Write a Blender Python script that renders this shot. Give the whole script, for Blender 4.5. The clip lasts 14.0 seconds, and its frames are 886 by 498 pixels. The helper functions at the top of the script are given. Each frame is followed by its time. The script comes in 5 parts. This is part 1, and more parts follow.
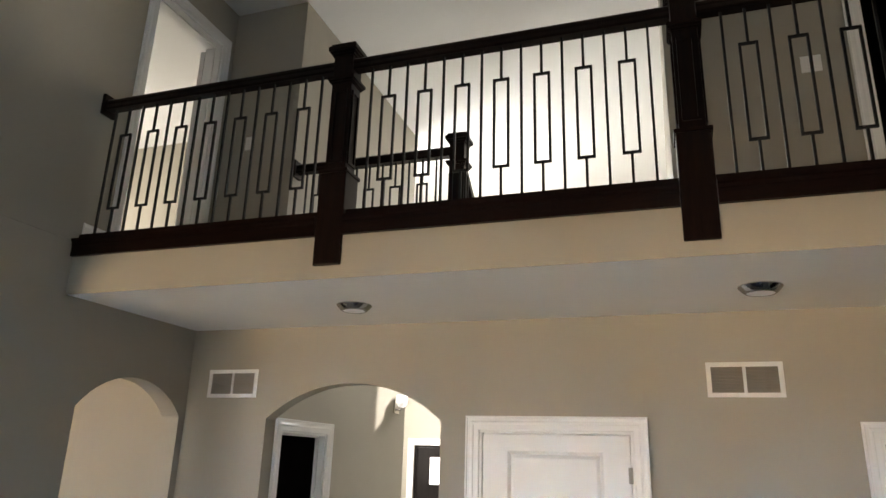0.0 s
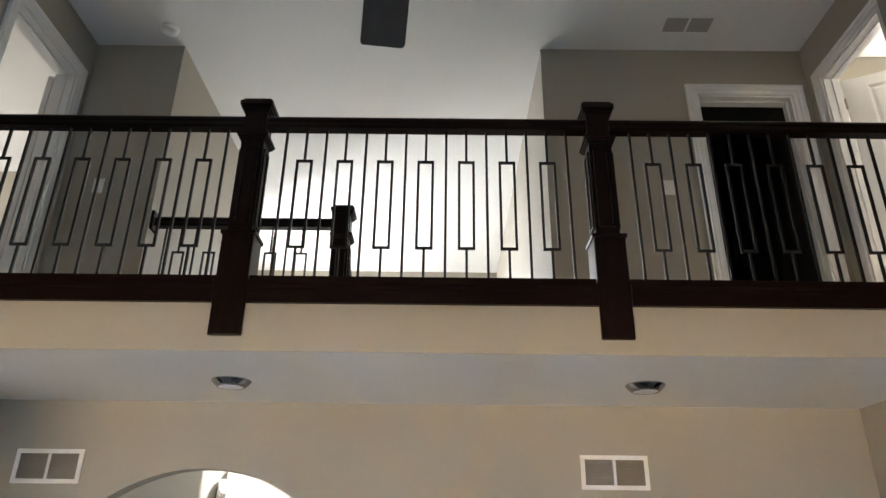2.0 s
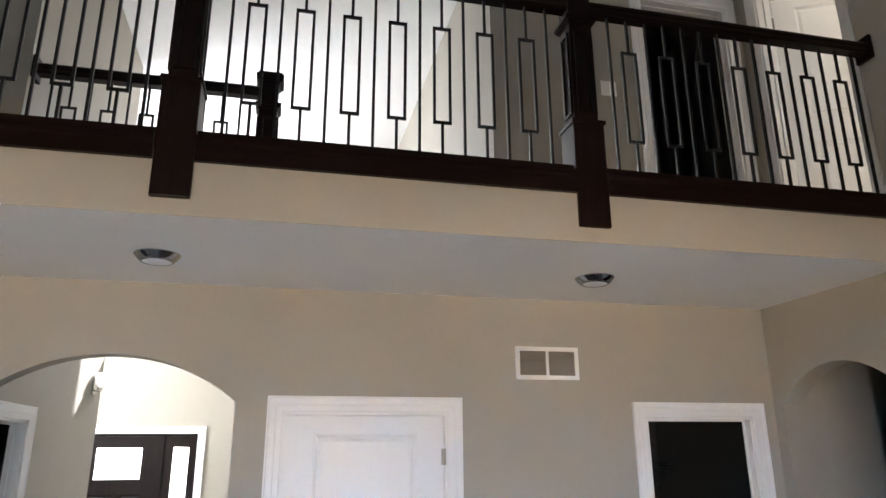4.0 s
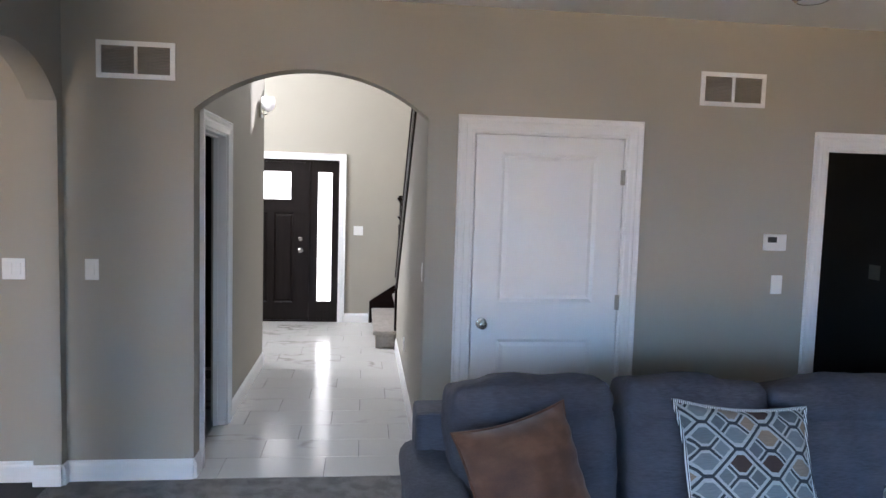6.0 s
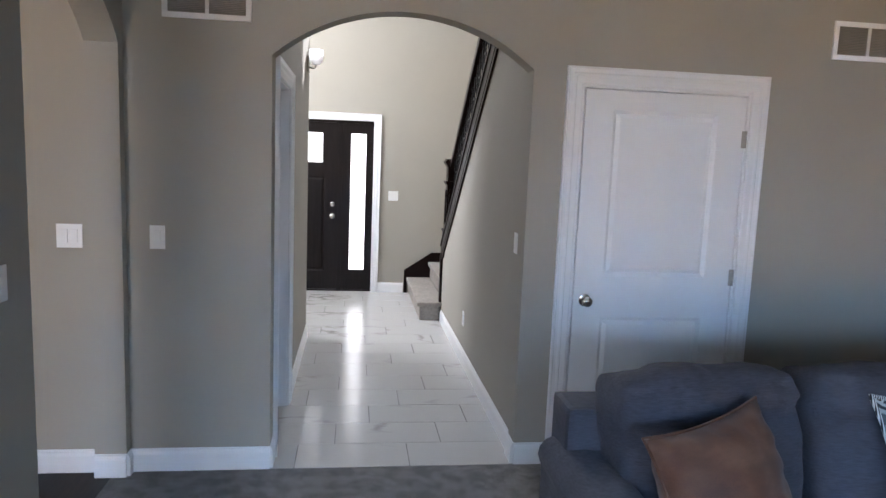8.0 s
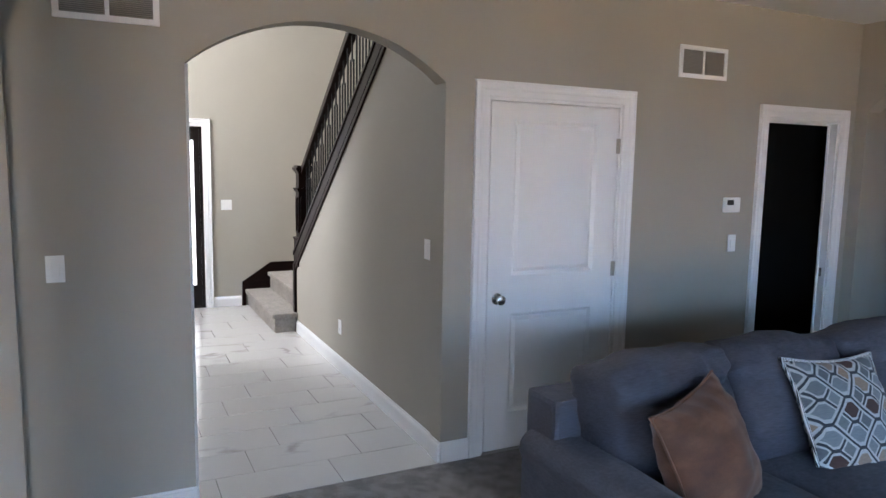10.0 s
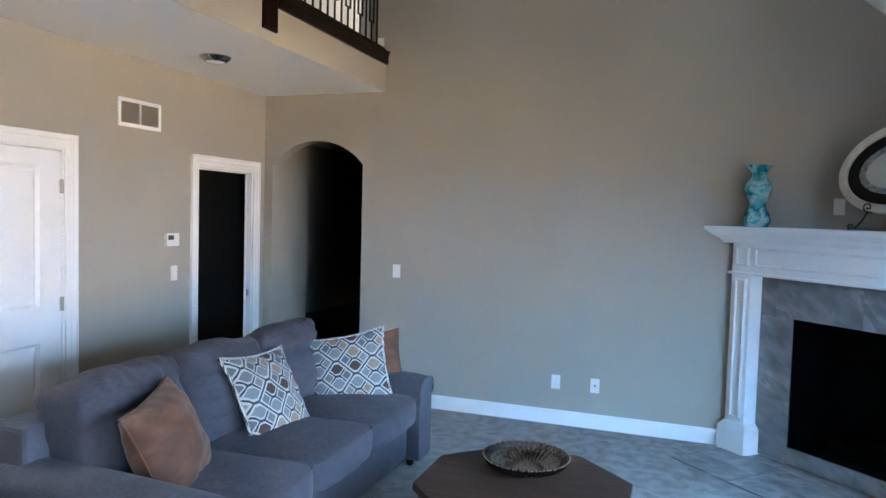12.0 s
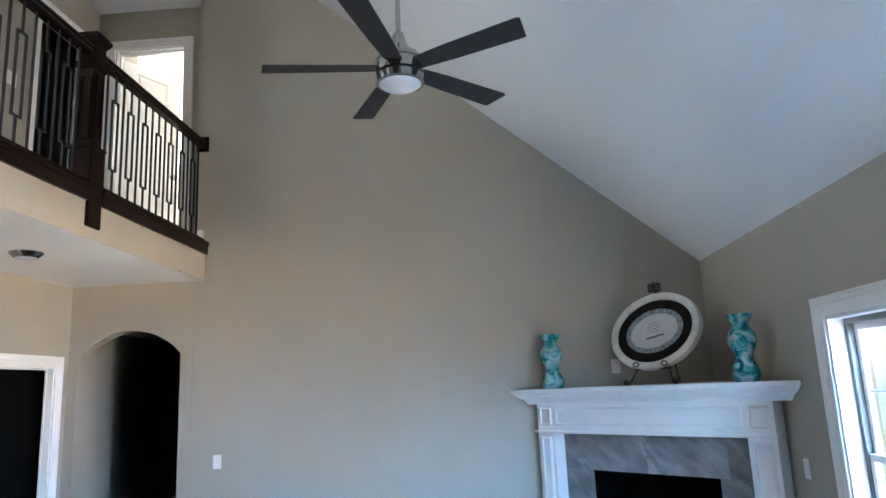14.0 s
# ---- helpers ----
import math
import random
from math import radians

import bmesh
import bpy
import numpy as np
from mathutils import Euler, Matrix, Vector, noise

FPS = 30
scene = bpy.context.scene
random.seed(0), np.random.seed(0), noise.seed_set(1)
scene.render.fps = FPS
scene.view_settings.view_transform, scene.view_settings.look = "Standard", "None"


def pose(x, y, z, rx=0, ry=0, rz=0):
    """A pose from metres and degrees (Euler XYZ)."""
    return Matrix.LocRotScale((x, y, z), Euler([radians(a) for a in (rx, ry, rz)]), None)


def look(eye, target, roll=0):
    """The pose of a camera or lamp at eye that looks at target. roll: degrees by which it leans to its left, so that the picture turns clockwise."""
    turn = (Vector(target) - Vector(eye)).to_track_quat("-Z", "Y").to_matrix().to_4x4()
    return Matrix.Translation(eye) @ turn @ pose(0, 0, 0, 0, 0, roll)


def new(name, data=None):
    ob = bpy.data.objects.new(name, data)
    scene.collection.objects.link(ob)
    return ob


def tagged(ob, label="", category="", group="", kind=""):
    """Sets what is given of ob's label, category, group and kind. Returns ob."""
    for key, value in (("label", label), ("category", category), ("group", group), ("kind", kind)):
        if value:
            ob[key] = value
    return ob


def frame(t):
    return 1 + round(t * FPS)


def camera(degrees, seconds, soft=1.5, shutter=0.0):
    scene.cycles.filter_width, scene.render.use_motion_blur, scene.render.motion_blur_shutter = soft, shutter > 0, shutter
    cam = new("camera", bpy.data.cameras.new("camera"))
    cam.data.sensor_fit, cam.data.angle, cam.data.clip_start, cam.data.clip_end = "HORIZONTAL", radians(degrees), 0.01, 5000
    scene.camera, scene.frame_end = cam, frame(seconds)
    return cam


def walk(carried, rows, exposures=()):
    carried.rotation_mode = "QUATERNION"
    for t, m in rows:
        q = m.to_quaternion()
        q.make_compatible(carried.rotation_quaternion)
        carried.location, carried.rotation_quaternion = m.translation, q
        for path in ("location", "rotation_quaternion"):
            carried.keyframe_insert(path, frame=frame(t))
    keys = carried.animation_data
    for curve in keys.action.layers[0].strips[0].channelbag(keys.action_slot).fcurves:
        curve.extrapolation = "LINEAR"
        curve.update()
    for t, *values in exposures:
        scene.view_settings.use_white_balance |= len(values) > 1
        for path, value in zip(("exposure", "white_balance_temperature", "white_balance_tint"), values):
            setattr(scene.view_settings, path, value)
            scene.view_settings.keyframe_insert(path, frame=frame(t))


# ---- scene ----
cam = camera(65.9, 14.0)
PATH = [
    (0, (-1.641, 0.268, 1.855), (-2.26, 2.076, 2.446), 1.7),
    (0.5, (-1.819, 0.148, 1.9), (-2.265, 1.972, 2.588), 2.4),
    (1, (-1.972, 0.104, 1.903), (-2.241, 1.937, 2.656), 2.9),
    (1.5, (-2.131, 0.186, 1.898), (-2.25, 2.017, 2.693), 1.5),
    (2, (-2.298, 0.241, 1.902), (-2.306, 2.071, 2.71), 0.7),
    (2.2, (-2.364, 0.26, 1.889), (-2.326, 2.091, 2.691), 0.8),
    (4.3, (-2.958, 0.597, 1.805), (-2.494, 2.488, 2.264), 0.2),
    (4.5, (-3.041, 0.59, 1.783), (-2.591, 2.502, 2.156), 1.3),
    (5, (-3.251, 0.581, 1.748), (-2.831, 2.53, 1.903), 2.4),
    (5.5, (-3.365, 0.587, 1.707), (-3.027, 2.558, 1.673), 1.8),
    (6, (-3.447, 0.617, 1.673), (-3.216, 2.597, 1.512), 1.7),
    (6.5, (-3.529, 0.691, 1.635), (-3.334, 2.666, 1.389), 1.9),
    (7, (-3.661, 0.908, 1.628), (-3.547, 2.888, 1.368), 1.9),
    (7.2, (-3.717, 0.969, 1.633), (-3.638, 2.95, 1.364), 1.8),
    (9.3, (-4.492, 1.244, 1.625), (-3.739, 3.082, 1.388), 1.9),
    (9.5, (-4.565, 1.279, 1.648), (-3.781, 3.102, 1.401), 1.5),
    (10, (-4.713, 1.251, 1.669), (-3.841, 3.034, 1.425), 1.0),
    (10.4, (-4.895, 1.18, 1.689), (-3.723, 2.777, 1.42), 1.4),
    (10.5, (-4.929, 1.154, 1.693), (-3.675, 2.689, 1.423), 1.4),
    (11, (-5.067, 1.01, 1.722), (-3.531, 2.266, 1.468), 1.2),
    (11.5, (-5.147, 0.903, 1.693), (-3.388, 1.836, 1.502), 1.1),
    (12, (-5.226, 0.834, 1.698), (-3.34, 1.492, 1.593), 1.6),
    (12.5, (-5.354, 0.858, 1.712), (-3.4, 1.275, 1.814), 0.4),
    (13, (-5.492, 0.894, 1.706), (-3.521, 1.108, 1.974), -1.5),
    (13.5, (-5.556, 0.88, 1.718), (-3.598, 1.057, 2.089), -2.4),
    (14, (-5.592, 0.849, 1.718), (-3.635, 0.963, 2.112), -2.6),
]
walk(cam, [(t, look(eye, target, roll)) for t, eye, target, roll in PATH],
     [(0, 1.46, 7150, 11), (2, 1.68, 6550, 11), (5, 1.46, 6250, 14), (5.5, 1.22, 6200, 14), (6, 1.06, 6130, 15), (6.5, 1.0, 6050, 15), (7, 0.97, 6050, 15), (9.5, 1.08, 6150, 15), (10.5, 1.18, 6250, 15), (11, 1.5, 6300, 14), (11.5, 1.95, 6300, 13), (12, 2.0, 6300, 13), (12.5, 2.34, 6250, 12), (13, 2.38, 6150, 12), (14, 2.38, 6020, 11)])

# ---- world, sun and large lights ----
world = bpy.data.worlds.new("sky")
scene.world = world
world.use_nodes = True
wn = world.node_tree.nodes
sky = wn.new("ShaderNodeTexSky")
sky.sky_type, sky.sun_disc = "NISHITA", False
sky.sun_elevation, sky.sun_rotation = radians(33), radians(27)
world.node_tree.links.new(sky.outputs[0], wn["Background"].inputs[0])
wn["Background"].inputs[1].default_value = 0.07

sun = new("sun", bpy.data.lights.new("sun", "SUN"))
sun.data.energy, sun.data.angle, sun.data.color = 5.0, radians(0.6), (1.0, 0.97, 0.94)
sun.matrix_world = look((0, 0, 0), (-0.5, -1.0, -0.73))


def window_light(name, place, target, w, h, watts, colour=(0.86, 0.93, 1.0), spread=180):
    """An area lamp that stands in for daylight at a window or outside it."""
    lamp = new(name, bpy.data.lights.new(name, "AREA"))
    lamp.data.shape, lamp.data.size, lamp.data.size_y = "RECTANGLE", w, h
    lamp.data.energy, lamp.data.color, lamp.data.spread = watts, colour, radians(spread)
    lamp.matrix_world = look(place, target)
    return lamp


# the garden side: lamps for open sky above the horizon and assumed sunlit paving below it, through the doors and the
# window
SKYBLUE, PAVING = (0.26, 0.58, 1.0), (1.0, 0.725, 0.445)
window_light("garden_sky", (-4.7, -3.4, 3.35), (-3.5, 0.0, 3.35), 5.0, 3.2, 690, SKYBLUE, 165)
window_light("garden_paving", (-6.6, -10.1, -0.02), (-6.6, -10.099, 3.0), 7.0, 7.4, 2850, PAVING)
# added further west, to reach the east wall through the garden door
window_light("garden_sky_west", (-11.6, -3.0, 3.0), (-6.5, -0.9, 1.4), 5.0, 2.6, 780, SKYBLUE)
window_light("garden_paving_west", (-11.4, -3.7, -0.02), (-11.4, -3.699, 3.0), 5.6, 3.6, 450, PAVING)
window_light("foyer_window_light", (-3.95, 9.40, 4.72), (-3.7, 6.4, 1.6), 2.05, 1.0, 66, (0.90, 0.95, 1.0), 165)
window_light("foyer_side_light", (-5.66, 8.1, 3.1), (-3.0, 7.7, 2.6), 1.2, 3.2, 84, (0.95, 0.98, 1.0), 170)
# lamps of unseen windows, assumed for the two bright upper rooms
window_light("bedroom_window_light", (-8.46, 5.4, 4.3), (-5.0, 5.4, 4.25), 1.3, 1.2, 25, (1.0, 0.97, 0.90))
window_light("study_window_light", (5.38, 5.0, 4.2), (2.6, 5.0, 5.1), 1.3, 1.0, 210, (1.0, 0.97, 0.90))

# ---- materials ----
def material(name, rough=0.5, metal=0.0):
    m = bpy.data.materials.new(name)
    m.use_nodes = True
    b = m.node_tree.nodes["Principled BSDF"]
    b.inputs["Roughness"].default_value, b.inputs["Metallic"].default_value = rough, metal
    return m, m.node_tree.nodes, m.node_tree.links, b


def noise_tex(n, l, coord, scale, detail=3.0, stretch=None):
    tex = n.new("ShaderNodeTexNoise")
    tex.inputs["Scale"].default_value, tex.inputs["Detail"].default_value = scale, detail
    if stretch:
        mp = n.new("ShaderNodeMapping")
        mp.inputs["Scale"].default_value = stretch
        l.new(coord, mp.inputs[0])
        coord = mp.outputs[0]
    l.new(coord, tex.inputs["Vector"])
    return tex.outputs[0]


def ramp(n, l, fac, stops):
    r = n.new("ShaderNodeValToRGB")
    e = r.color_ramp.elements
    while len(e) < len(stops):
        e.new(0.5)
    for el, (p, c) in zip(e, stops):
        el.position, el.color = p, (*c, 1)
    l.new(fac, r.inputs[0])
    return r.outputs[0]


def bump(n, l, b, height, strength, distance):
    bp = n.new("ShaderNodeBump")
    bp.inputs["Strength"].default_value, bp.inputs["Distance"].default_value = strength, distance
    l.new(height, bp.inputs["Height"])
    l.new(bp.outputs[0], b.inputs["Normal"])


def mixed(n, l, fac, a, c, mode="MIX"):
    mx = n.new("ShaderNodeMix")
    mx.data_type, mx.blend_type = "RGBA", mode
    for sock, v in ((mx.inputs[0], fac), (mx.inputs[6], a), (mx.inputs[7], c)):
        if isinstance(v, (int, float)):
            sock.default_value = v
        elif isinstance(v, tuple):
            sock.default_value = (*v, 1)
        else:
            l.new(v, sock)
    return mx.outputs[2]


def plain(name, colour, rough=0.5, metal=0.0, vary=0.12, scale=6.0, fine=180.0, relief=0.08, stretch=None):
    """A surface with a slow change of tone, a fine grain and a little relief."""
    m, n, l, b = material(name, rough, metal)
    co = n.new("ShaderNodeTexCoord").outputs["Object"]
    slow = noise_tex(n, l, co, scale, 4.0, stretch)
    grain = noise_tex(n, l, co, fine, 2.0, stretch)
    lo = tuple(c * (1 - vary) for c in colour)
    hi = tuple(min(1.0, c * (1 + vary)) for c in colour)
    base = ramp(n, l, slow, [(0.3, lo), (0.7, hi)])
    l.new(base, b.inputs["Base Color"])
    if relief:
        bump(n, l, b, grain, relief, 0.002)
    return m


WALL = plain("greige_wall_paint", (0.365, 0.335, 0.280), 0.75, vary=0.03, scale=1.5, fine=260, relief=0.12)
CEIL = plain("white_ceiling_paint", (0.78, 0.78, 0.77), 0.85, vary=0.02, scale=1.2, fine=200, relief=0.15)
TRIM = plain("white_trim_paint", (0.80, 0.79, 0.78), 0.32, vary=0.02, scale=3, fine=90, relief=0.03)
DOORW = plain("white_door_paint", (0.80, 0.79, 0.78), 0.38, vary=0.02, scale=3, fine=120, relief=0.06)
IRON = plain("black_iron", (0.012, 0.012, 0.013), 0.45, 0.6, vary=0.2, scale=20, fine=300)
CHROME = plain("polished_chrome", (0.42, 0.42, 0.42), 0.09, 1.0, vary=0.06, scale=30, fine=400, relief=0.0)
NICKEL = plain("brushed_nickel", (0.55, 0.53, 0.50), 0.22, 1.0, vary=0.06, scale=30, fine=400, relief=0.02)
BLACK = plain("black_firebox", (0.0015, 0.0015, 0.0017), 0.9, vary=0.3, scale=8, fine=80)
BLACK.node_tree.nodes["Principled BSDF"].inputs["Specular IOR Level"].default_value = 0.03
PLASTIC = plain("white_plastic", (0.80, 0.79, 0.77), 0.35, vary=0.02, scale=20, fine=200, relief=0.02)
GREYP = plain("grey_grille_shade", (0.16, 0.15, 0.14), 0.7, vary=0.1, scale=20, fine=200, relief=0.02)
VINYL = plain("grey_vinyl_sash", (0.14, 0.14, 0.14), 0.4, vary=0.05, scale=10, fine=200)
BLADE = plain("dark_fan_blade", (0.022, 0.021, 0.022), 0.5, vary=0.25, scale=4, fine=120, stretch=(1, 12, 1))
FDOOR = plain("espresso_door_stain", (0.011, 0.008, 0.0075), 0.38, vary=0.3, scale=3, fine=90, relief=0.1, stretch=(14, 14, 1))
FDOOR.node_tree.nodes["Principled BSDF"].inputs["Specular IOR Level"].default_value = 0.14


def wood(name, dark, light, rough, stretch, scale=3.0):
    m, n, l, b = material(name, rough)
    co = n.new("ShaderNodeTexCoord").outputs["Object"]
    g = noise_tex(n, l, co, scale, 8.0, stretch)
    f = noise_tex(n, l, co, scale * 9, 4.0, stretch)
    base = ramp(n, l, g, [(0.3, dark), (0.72, light)])
    l.new(mixed(n, l, 0.35, base, ramp(n, l, f, [(0.35, dark), (0.7, light)])), b.inputs["Base Color"])
    bump(n, l, b, f, 0.15, 0.001)
    b.inputs["Specular IOR Level"].default_value = 0.10
    return m


ESPRESSO_X = wood("espresso_stained_rail", (0.004, 0.002, 0.002), (0.014, 0.0055, 0.0038), 0.3, (1.2, 14, 14))
ESPRESSO_Z = wood("espresso_stained_post", (0.004, 0.002, 0.002), (0.014, 0.0055, 0.0038), 0.32, (14, 14, 1.2))
TABLE = wood("walnut_table", (0.016, 0.009, 0.006), (0.070, 0.040, 0.029), 0.36, (14, 1.5, 14), 2.2)
HARDWOOD = wood("dark_hardwood_floor", (0.008, 0.006, 0.006), (0.03, 0.02, 0.016), 0.3, (14, 1.2, 1))


def carpet():
    m, n, l, b = material("grey_cut_pile_carpet", 0.95)
    co = n.new("ShaderNodeTexCoord").outputs["Object"]
    patch = noise_tex(n, l, co, 3.2, 3.0)
    swirl = noise_tex(n, l, co, 11.0, 4.0)
    pile = noise_tex(n, l, co, 420.0, 2.0)
    c = ramp(n, l, patch, [(0.38, (0.125, 0.108, 0.095)), (0.6, (0.20, 0.178, 0.158))])
    c = mixed(n, l, 0.62, c, ramp(n, l, swirl, [(0.40, (0.065, 0.057, 0.052)), (0.60, (0.34, 0.305, 0.28))]))
    c = mixed(n, l, 0.4, c, ramp(n, l, pile, [(0.3, (0.07, 0.062, 0.056)), (0.7, (0.27, 0.245, 0.22))]))
    l.new(c, b.inputs["Base Color"])
    bump(n, l, b, pile, 0.9, 0.006)
    b.inputs["Sheen Weight"].default_value = 0.25
    return m


CARPET = carpet()


def marble(name, base_c, vein_c, cloud_c, rough, scale, width):
    """Tile stone with wandering veins; every tile takes its own stretch of the pattern."""
    m, n, l, b = material(name, rough)
    co = n.new("ShaderNodeTexCoord").outputs["Object"]
    oi = n.new("ShaderNodeObjectInfo")
    add = n.new("ShaderNodeVectorMath")
    add.operation = "MULTIPLY_ADD"
    add.inputs[1].default_value = (1, 1, 1)
    sc = n.new("ShaderNodeVectorMath")
    sc.operation = "SCALE"
    sc.inputs[0].default_value = (17.0, 31.0, 11.0)
    l.new(oi.outputs["Random"], sc.inputs["Scale"])
    l.new(co, add.inputs[0])
    l.new(sc.outputs[0], add.inputs[2])
    warp = noise_tex(n, l, add.outputs[0], scale * 1.1, 5.0, (0.8, 1.6, 1.0))
    sub = n.new("ShaderNodeMath")
    sub.operation = "SUBTRACT"
    sub.inputs[1].default_value = 0.5
    l.new(warp, sub.inputs[0])
    ab = n.new("ShaderNodeMath")
    ab.operation = "ABSOLUTE"
    l.new(sub.outputs[0], ab.inputs[0])
    vein = ramp(n, l, ab.outputs[0], [(0.0, vein_c), (width, base_c)])
    cloud = noise_tex(n, l, add.outputs[0], scale * 0.7, 4.0)
    gate = ramp(n, l, cloud, [(0.50, (1, 1, 1)), (0.64, (0, 0, 0))])
    col = mixed(n, l, gate, vein, base_c)
    col = mixed(n, l, 0.25, col, ramp(n, l, cloud, [(0.3, cloud_c), (0.7, base_c)]))
    l.new(col, b.inputs["Base Color"])
    return m


TILE = marble("white_marble_tile", (0.53, 0.51, 0.48), (0.13, 0.108, 0.09), (0.41, 0.39, 0.37), 0.17, 1.5, 0.030)
GROUT = plain("grey_grout", (0.15, 0.145, 0.14), 0.9, vary=0.1, scale=20)


def streaked_stone():
    """Polished grey stone with slanting dark and pale streaks."""
    m, n, l, b = material("grey_streaked_marble", 0.10)
    co = n.new("ShaderNodeTexCoord").outputs["Object"]
    oi = n.new("ShaderNodeObjectInfo")
    sc = n.new("ShaderNodeVectorMath")
    sc.operation = "SCALE"
    sc.inputs[0].default_value = (7.0, 5.0, 9.0)
    l.new(oi.outputs["Random"], sc.inputs["Scale"])
    add = n.new("ShaderNodeVectorMath")
    l.new(co, add.inputs[0])
    l.new(sc.outputs[0], add.inputs[1])
    mp = n.new("ShaderNodeMapping")
    mp.vector_type = "TEXTURE"
    mp.inputs["Rotation"].default_value = (0.0, 0.55, 0.55)
    mp.inputs["Scale"].default_value = (1.5, 0.6, 0.42)
    l.new(add.outputs[0], mp.inputs[0])
    big = noise_tex(n, l, mp.outputs[0], 2.6, 7.0)
    fine = noise_tex(n, l, mp.outputs[0], 7.0, 6.0)
    c = ramp(n, l, big, [(0.36, (0.155, 0.150, 0.147)), (0.47, (0.215, 0.208, 0.203)), (0.55, (0.26, 0.252, 0.245)), (0.60, (0.33, 0.32, 0.31)), (0.63, (0.19, 0.183, 0.178)), (0.72, (0.30, 0.29, 0.28))])
    c = mixed(n, l, 0.3, c, ramp(n, l, fine, [(0.38, (0.13, 0.127, 0.124)), (0.62, (0.33, 0.32, 0.31))]))
    l.new(c, b.inputs["Base Color"])
    return m


STONE = streaked_stone()


def fabric(name, dark, light, rough=0.9, weave=700.0, stretch=(0.5, 1, 5), sheen=0.04, relief=0.26, crease=0.0):
    m, n, l, b = material(name, rough)
    co = n.new("ShaderNodeTexCoord").outputs["Object"]
    slub = noise_tex(n, l, co, 38.0, 4.0, stretch)
    fine = noise_tex(n, l, co, weave, 2.0)
    slow = noise_tex(n, l, co, 5.0, 3.0)
    c = mixed(n, l, 0.38, ramp(n, l, slub, [(0.36, dark), (0.66, light)]), ramp(n, l, slow, [(0.35, dark), (0.65, light)]))
    c = mixed(n, l, 0.35, c, ramp(n, l, fine, [(0.3, dark), (0.7, light)]))
    l.new(c, b.inputs["Base Color"])
    b.inputs["Sheen Weight"].default_value = sheen
    bump(n, l, b, slub, relief, 0.002)
    if crease:
        fold = n.new("ShaderNodeBump")
        fold.inputs["Strength"].default_value, fold.inputs["Distance"].default_value = crease, 0.03
        l.new(noise_tex(n, l, co, 5.0, 4.0, (1.0, 1.0, 2.2)), fold.inputs["Height"])
        l.new(fold.outputs[0], b.inputs["Normal"].links[0].from_node.inputs["Normal"])
    return m


SOFA = fabric("slate_blue_grey_weave", (0.028, 0.0275, 0.036), (0.082, 0.080, 0.100), stretch=(0.8, 1.6, 7), relief=0.3, crease=0.6)


def velvet():
    """Crushed pile: slow strokes where the nap lies one way or the other."""
    m, n, l, b = material("rust_brown_velvet", 0.75)
    co = n.new("ShaderNodeTexCoord").outputs["Object"]
    nap = noise_tex(n, l, co, 7.0, 3.0, (1.0, 1.7, 1.0))
    fine = noise_tex(n, l, co, 320.0, 2.0)
    c = ramp(n, l, nap, [(0.34, (0.062, 0.020, 0.008)), (0.52, (0.105, 0.039, 0.017)), (0.68, (0.175, 0.077, 0.040))])
    c = mixed(n, l, 0.2, c, ramp(n, l, fine, [(0.3, (0.05, 0.016, 0.007)), (0.7, (0.19, 0.08, 0.042))]))
    l.new(c, b.inputs["Base Color"])
    b.inputs["Sheen Weight"].default_value = 0.12
    bump(n, l, b, nap, 0.10, 0.01)
    return m


VELVET = velvet()
STAIRC = fabric("beige_stair_carpet", (0.20, 0.17, 0.145), (0.36, 0.32, 0.28), 0.95, 400.0, (1, 1, 1), 0.1)


def glass():
    m, n, l, b = material("clear_glass", 0.02)
    b.inputs["Transmission Weight"].default_value = 1.0
    b.inputs["IOR"].default_value = 1.45
    return m


GLASS = glass()


def frosted():
    m, n, l, b = material("frosted_lens", 0.5)
    b.inputs["Base Color"].default_value = (0.78, 0.80, 0.84, 1)
    b.inputs["Subsurface Weight"].default_value = 0.1
    return m


FROST = frosted()


def opal():
    m, n, l, b = material("opal_white_glass", 0.3)
    b.inputs["Base Color"].default_value = (0.93, 0.93, 0.92, 1)
    b.inputs["Subsurface Weight"].default_value = 1.0
    b.inputs["Subsurface Radius"].default_value = (1.0, 1.0, 1.0)
    b.inputs["Subsurface Scale"].default_value = 0.15
    return m


OPAL = opal()


# White slats' shade is put into this taupe; the hinges share it.
SLAT = plain("taupe_shaded_slat_and_hinge", (0.36, 0.33, 0.29), 0.6, vary=0.05, scale=20, fine=200, relief=0.02)
# The back rooms' darkness is put into this colour; their paint is unknown.
ROOM_SHADE = plain("back_room_shade", (0.026, 0.023, 0.020), 0.9, vary=0.05, scale=2, fine=240, relief=0.1)

# ---- building helpers ----
def box(bm, x0, y0, z0, x1, y1, z1):
    vs = [bm.verts.new((x, y, z)) for z in (z0, z1) for x, y in ((x0, y0), (x1, y0), (x1, y1), (x0, y1))]
    for f in ((3, 2, 1, 0), (4, 5, 6, 7), (0, 1, 5, 4), (1, 2, 6, 5), (2, 3, 7, 6), (3, 0, 4, 7)):
        bm.faces.new([vs[i] for i in f])
    return vs


